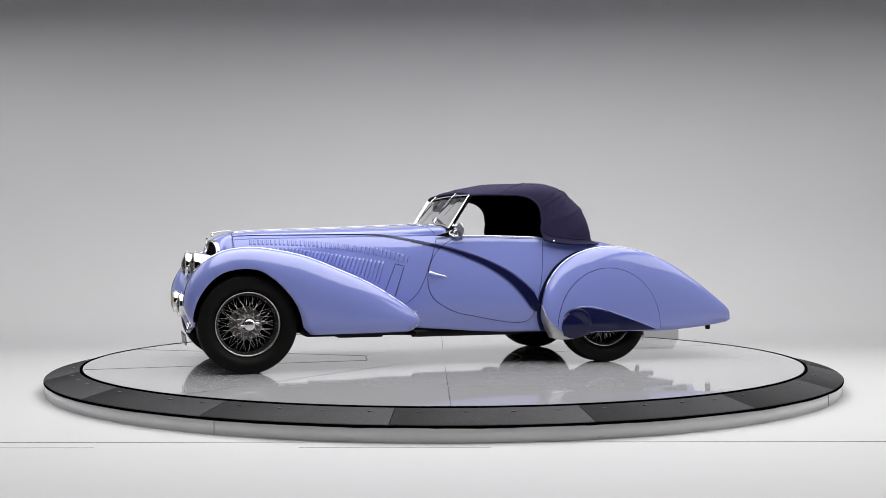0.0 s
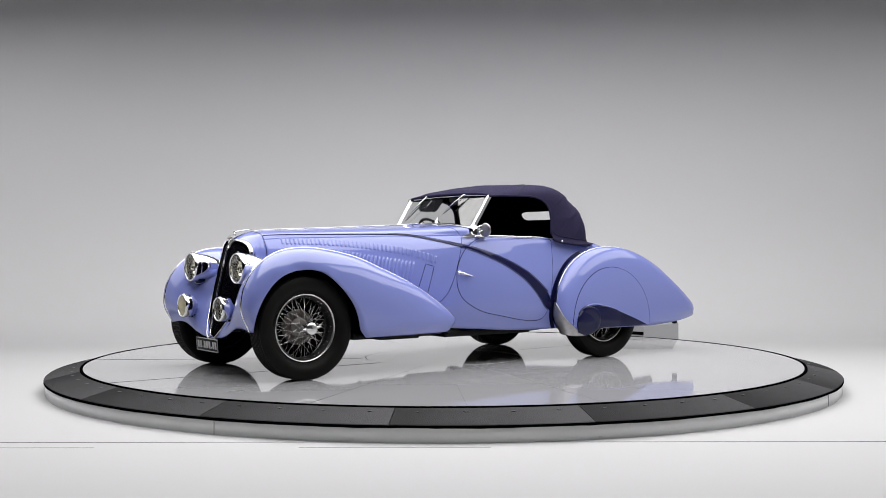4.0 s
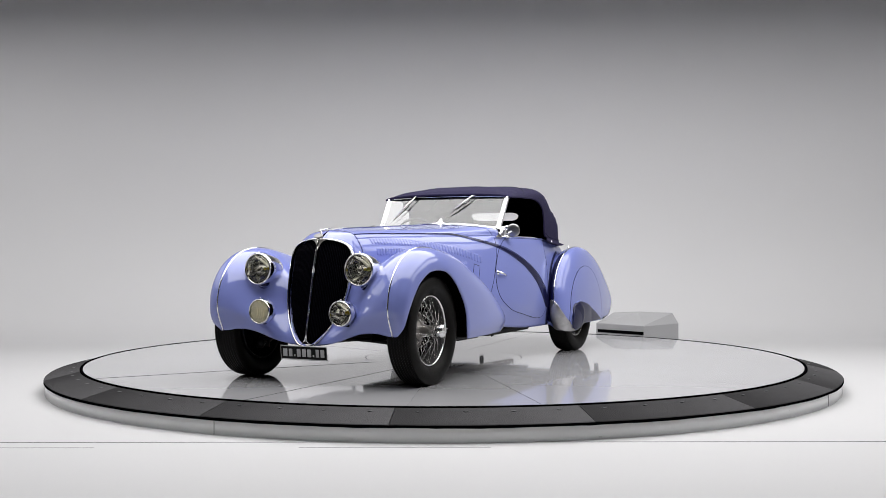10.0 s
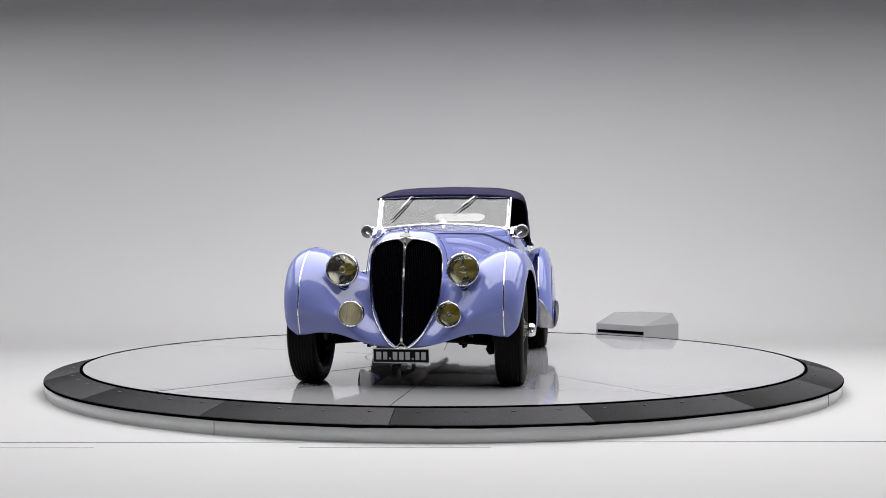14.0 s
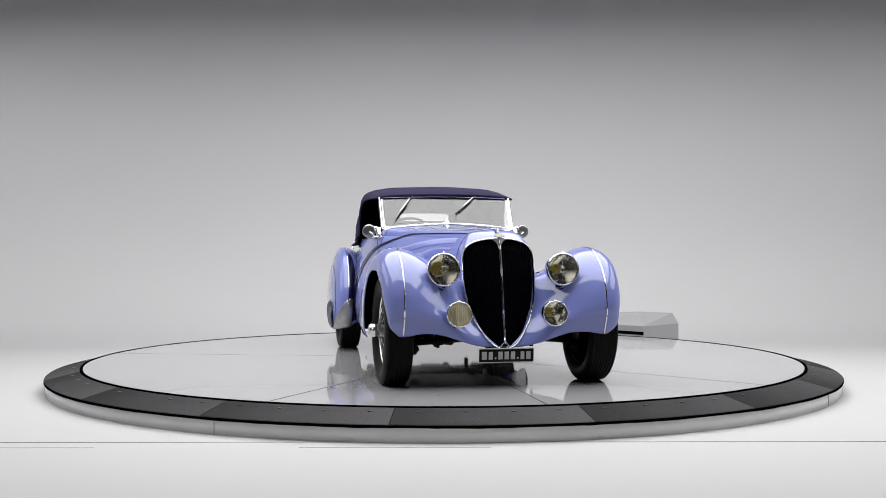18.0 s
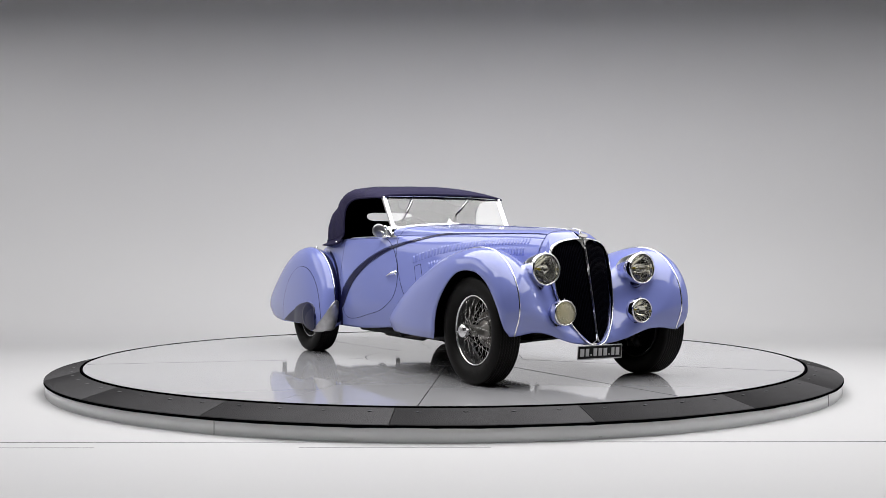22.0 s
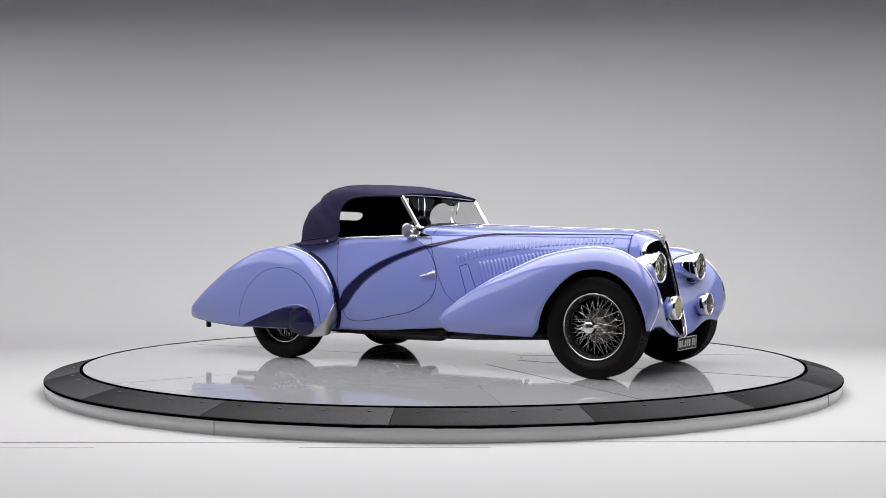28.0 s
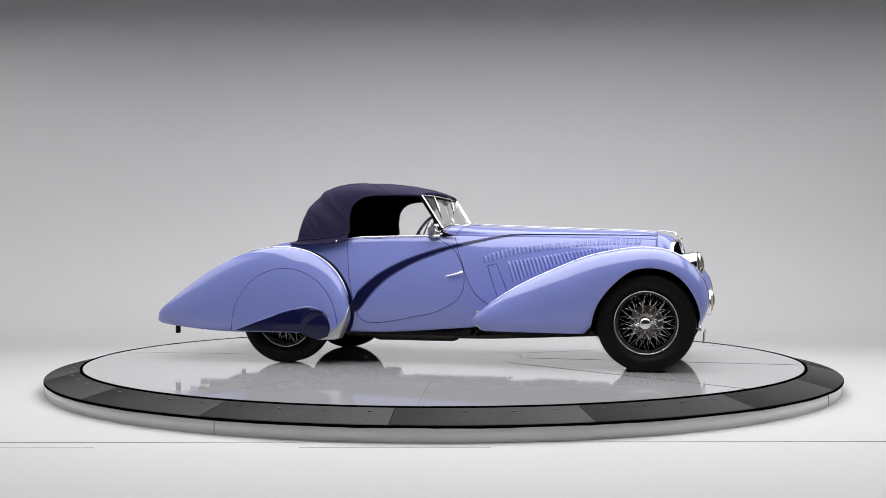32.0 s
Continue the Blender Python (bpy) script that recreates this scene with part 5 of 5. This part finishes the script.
    for s in (1, -1):
        bm = bmesh.new()
        box_bm(bm, 1.50, 2.24, min(s * .42, s * .66), max(s * .42, s * .66), .246, .31, .018)
        part("side_shield", bm, BLACK, ch)
        bm = bmesh.new()
        box_bm(bm, 1.62, 1.98, min(s * .50, s * .64), max(s * .50, s * .64), .232, .26, .010)
        part("shield_rib", bm, BLACK, ch)
        data_part("running_edge", *tube([(2.24, s * .72, .285), (1.9, s * .70, .272), (1.42, s * .64, .268)], .014, 6), BLACK, ch)
        bm = bmesh.new()
        box_bm(bm, 2.26, 2.53, s * .345 - .03, s * .345 + .03, .238, .33, .008)
        part("spring_clamp", bm, BLACK, ch)
        for k in range(5):
            data_part("spring_bolt", *tube([(2.29 + .05 * k, s * .345, .27), (2.29 + .05 * k, s * .345, .216 - .006 * (k % 2))], .009, 6), BLACK, ch)
        data_part("jack_hook", *tube([(1.38, s * .64, .275), (1.345, s * .645, .255), (1.35, s * .645, .238), (1.385, s * .645, .232)], .010, 6), BLACK, ch)
    cap = turned([(0, .030), (.014, .028), (.020, .020), (.021, .0), (.026, -.004), (.026, -.02), (0, -.02)], 20)
    for s in (1, -1):
        data_part("filler_cap", moved(cap[0], Matrix.Translation((-.345, s * .673, .935)) @ Matrix.Rotation(-math.pi / 2, 4, "Y") @ Matrix.Diagonal((.5, .35, .35, 1))), cap[1], CHROME, car, "small chrome filler cap")


# ---- turntable, its surround and the studio's loose things ----
# joints of the floor: direction, sideways offset from the axis, half width
SEAMS = [(0, .082, .0036), (22, 0, .0008), (36.7, .054, .0022), (56.5, 0, .0006), (73, 0, .0018), (110.8, .05, .0012), (130.4, 0, .0018), (160, 0, .0009),
         (185.4, .02, .0024), (211, 0, .0012), (232, 0, .0010), (252.7, 0, .0020), (282, 0, .0009), (310.4, 0, .0016), (326.5, .080, .0036), (343, 0, .0008)]


DISC_Z = -0.008


def build_turntable():
    table = new("turntable")
    tagged(table, "low revolving display platform with glossy grey floor panels", "turntable")
    data_part("deck_base", *sector(0.0, R_DISC - .004, 0, 2 * math.pi, -0.10, DISC_Z - .0048, 0, 128), DISCGAP, table, smooth=False)
    hub = sector(0.0, .668, 0, 2 * math.pi, DISC_Z - .0045, DISC_Z, 0, 96, .0012)
    data_part("centre_panel", *hub, DISCGREY, table, smooth=False)
    prof = [(.674, DISC_Z - .0045), (.674, DISC_Z - .0012), (.6752, DISC_Z), (R_DISC - .0012, DISC_Z), (R_DISC, DISC_Z - .0012), (R_DISC, DISC_Z - .0045)]
    # extra rings keep the slanting joints straight
    prof = prof[:3] + [(r, DISC_Z) for r in (.9, 1.2, 1.6, 2.0, 2.5)] + prof[3:]
    m = len(prof)
    for i, (a, oa, wa) in enumerate(SEAMS):
        b, ob, wb = SEAMS[(i + 1) % len(SEAMS)]
        b += 360 if b < a else 0
        n = max(6, int((b - a) / 2))
        pts, faces = [], []
        for k in range(n + 1):
            for r, z in prof:
                t0 = math.radians(a) + math.asin((oa + wa) / r)
                t1 = math.radians(b) + math.asin((ob - wb) / r)
                t = t0 + (t1 - t0) * k / n
                pts.append((r * math.cos(t), r * math.sin(t), z))
        for k in range(n):
            for j in range(m):
                j2 = (j + 1) % m
                faces.append((k * m + j, (k + 1) * m + j, (k + 1) * m + j2, k * m + j2))
        faces += [tuple(range(m)), tuple(n * m + j for j in range(m))[::-1]]
        data_part("floor_panel", pts, faces, DISCGREY, table, smooth=False)
    for a, o, w in SEAMS:
        if w < .002:
            continue
        c, d = Vector((math.cos(math.radians(a)), math.sin(math.radians(a)), 0)), Vector((-math.sin(math.radians(a)), math.cos(math.radians(a)), 0))
        data_part("joint_strip", *tube([c * r + d * o + Vector((0, 0, DISC_Z - .0005)) for r in (.70, 2.94)], w * .62, 6), DISCGAP, table)
    return table


def build_surround():
    ring = new("turntable_surround")
    tagged(ring, "fixed round white plinth with black rubber mats on its rim", "plinth")
    data_part("plinth", *sector(R_DISC + .022, R_RING, 0, 2 * math.pi, FLOOR_Z, -.040, .045, 160), SKIRTWHITE, ring, "white painted plinth skirt")
    # raised black ring added to draw the dark line of the open gap
    data_part("gap_ring", *sector(R_DISC + .004, R_DISC + .0215, 0, 2 * math.pi, -.08, -.0040, 0, 160, .002), LINING, ring, "black rubber seal round the revolving floor", False)
    step = 360 / 17
    for i in range(17):
        a0, a1 = math.radians(-95.5 + i * step + .05), math.radians(-95.5 + (i + 1) * step - .05)
        mid = Matrix.Rotation((a0 + a1) / 2, 4, "Z") @ Matrix.Translation((3.09, 0, 0))
        p, f = sector(R_DISC + .022, R_RING + .010, a0, a1, -.088, -.013, .057, 14, .004)
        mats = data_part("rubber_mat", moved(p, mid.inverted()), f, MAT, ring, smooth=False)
        mats.matrix_basis = mid
        for k in range(4):
            a = a0 + (a1 - a0) * (k + .5) / 4
            r = 3.03
            pts = [(r * math.cos(a) + .017 * math.cos(t), r * math.sin(a) + .017 * math.sin(t), z) for z in (-.040, -.0235) for t in frange(0, 2 * math.pi, 13)[:-1]]
            fc = [(j, (j + 1) % 12, 12 + (j + 1) % 12, 12 + j) for j in range(12)] + [tuple(range(12, 24))]
            data_part("mat_bolt", pts, fc, MATBOLT, ring, smooth=False)
    # black, unevenly trimmed edge under the mats
    pts, faces = [], []
    n = 480
    for i in range(n):
        a = 2 * math.pi * i / n
        ragged = .003 * noise.noise(Vector((math.cos(a) * 9, math.sin(a) * 9, 0))) + .004 * max(0.0, noise.noise(Vector((math.cos(a) * 40, math.sin(a) * 40, 5))))
        for r, z in ((R_RING + .004, -.074), (R_RING + .0125, -.0755), (R_RING + .0125, -.0905 - ragged), (R_RING + .002, -.0905 - ragged)):
            pts.append((r * math.cos(a), r * math.sin(a), z))
    for i in range(n):
        k = (i + 1) % n
        faces += [(i * 4 + j, k * 4 + j, k * 4 + (j + 1) % 4, i * 4 + (j + 1) % 4) for j in range(4)]
    data_part("mat_edge", pts, faces, LINING, ring, "black trimmed rubber edge", False)
    for a in (-114.9, -34, 40, 150):
        a = math.radians(a)
        data_part("skirt_joint", *tube([((R_RING + .0005) * math.cos(a), (R_RING + .0005) * math.sin(a), z) for z in (FLOOR_Z, -.087)], .0022, 6), FLOORLINE, ring)


MATBOLT = mat("mat_bolt", (0.045, 0.045, 0.048), 0.5, 0.2, 0, 40, 0.2)


def build_box():
    F, Lc, Rc, Bk = (2.19, 2.52), (1.74, 3.0), (2.665, 2.92), (2.22, 3.42)
    TF, TL, TR, TB = (2.20, 2.86), (1.94, 3.02), (2.60, 2.95), (2.27, 3.2)
    z0, z1, z2 = FLOOR_Z, .078, .198
    box = new("grey_box")
    tagged(box, "grey painted box with chamfered top beside the turntable", "box")
    order = [F, Rc, Bk, Lc]
    tops = [TF, TR, TB, TL]
    verts = [(x, y, z0) for x, y in order] + [(x, y, z1) for x, y in order] + [(x, y, z2) for x, y in tops]
    faces = [(3, 2, 1, 0)] + [(i, (i + 1) % 4, 4 + (i + 1) % 4, 4 + i) for i in range(4)] + [(4 + i, 4 + (i + 1) % 4, 8 + (i + 1) % 4, 8 + i) for i in range(4)] + [(8, 9, 10, 11)]
    ob = data_part("case", verts, faces, BOXGREY, box, smooth=False)
    bv = ob.modifiers.new("edge", "BEVEL")
    bv.width, bv.segments = .006, 2
    # dark slot in the face towards the turntable
    a, b = Vector((*F, 0)), Vector((*Lc, 0))
    d = (b - a).normalized()
    n = Vector((d.y, -d.x, 0))
    if n.y > 0:
        n = -n
    pts = []
    for f, z in ((.0, -.022), (.96, -.022), (.96, .012), (.0, .012)):
        p = a + (b - a) * f + n * .004
        pts.append((p.x, p.y, z))
    pts += [tuple(Vector(p) - n * .02) for p in pts]
    data_part("slot", pts, [(0, 1, 2, 3), (0, 4, 5, 1), (1, 5, 6, 2), (2, 6, 7, 3), (3, 7, 4, 0)], LINING, box, "dark slot in the box", False)


def build_floor_lines():
    z = FLOOR_Z
    for k, (x0, x1, y, r) in enumerate(((-13, 13, -3.18, .0028), (-2.6, -1.93, -3.345, .0018), (-.80, .26, -3.345, .0016))):
        ob = data_part("floor_joint", *tube([(x0, y, z), (x1, y, z)], r, 6), FLOORLINE)
        tagged(ob, "thin dark joint line in the white floor", "floor joint", kind="structure")


studio()
table = build_turntable()
build_surround()
build_box()
build_floor_lines()
build_car()


def motions():
    times = [float(i) for i in range(33)]
    walk(car, [(t, car_pose(t)) for t in times])
    walk(table, [(t, Matrix.Rotation(car_turn(t), 4, "Z")) for t in times])


motions()
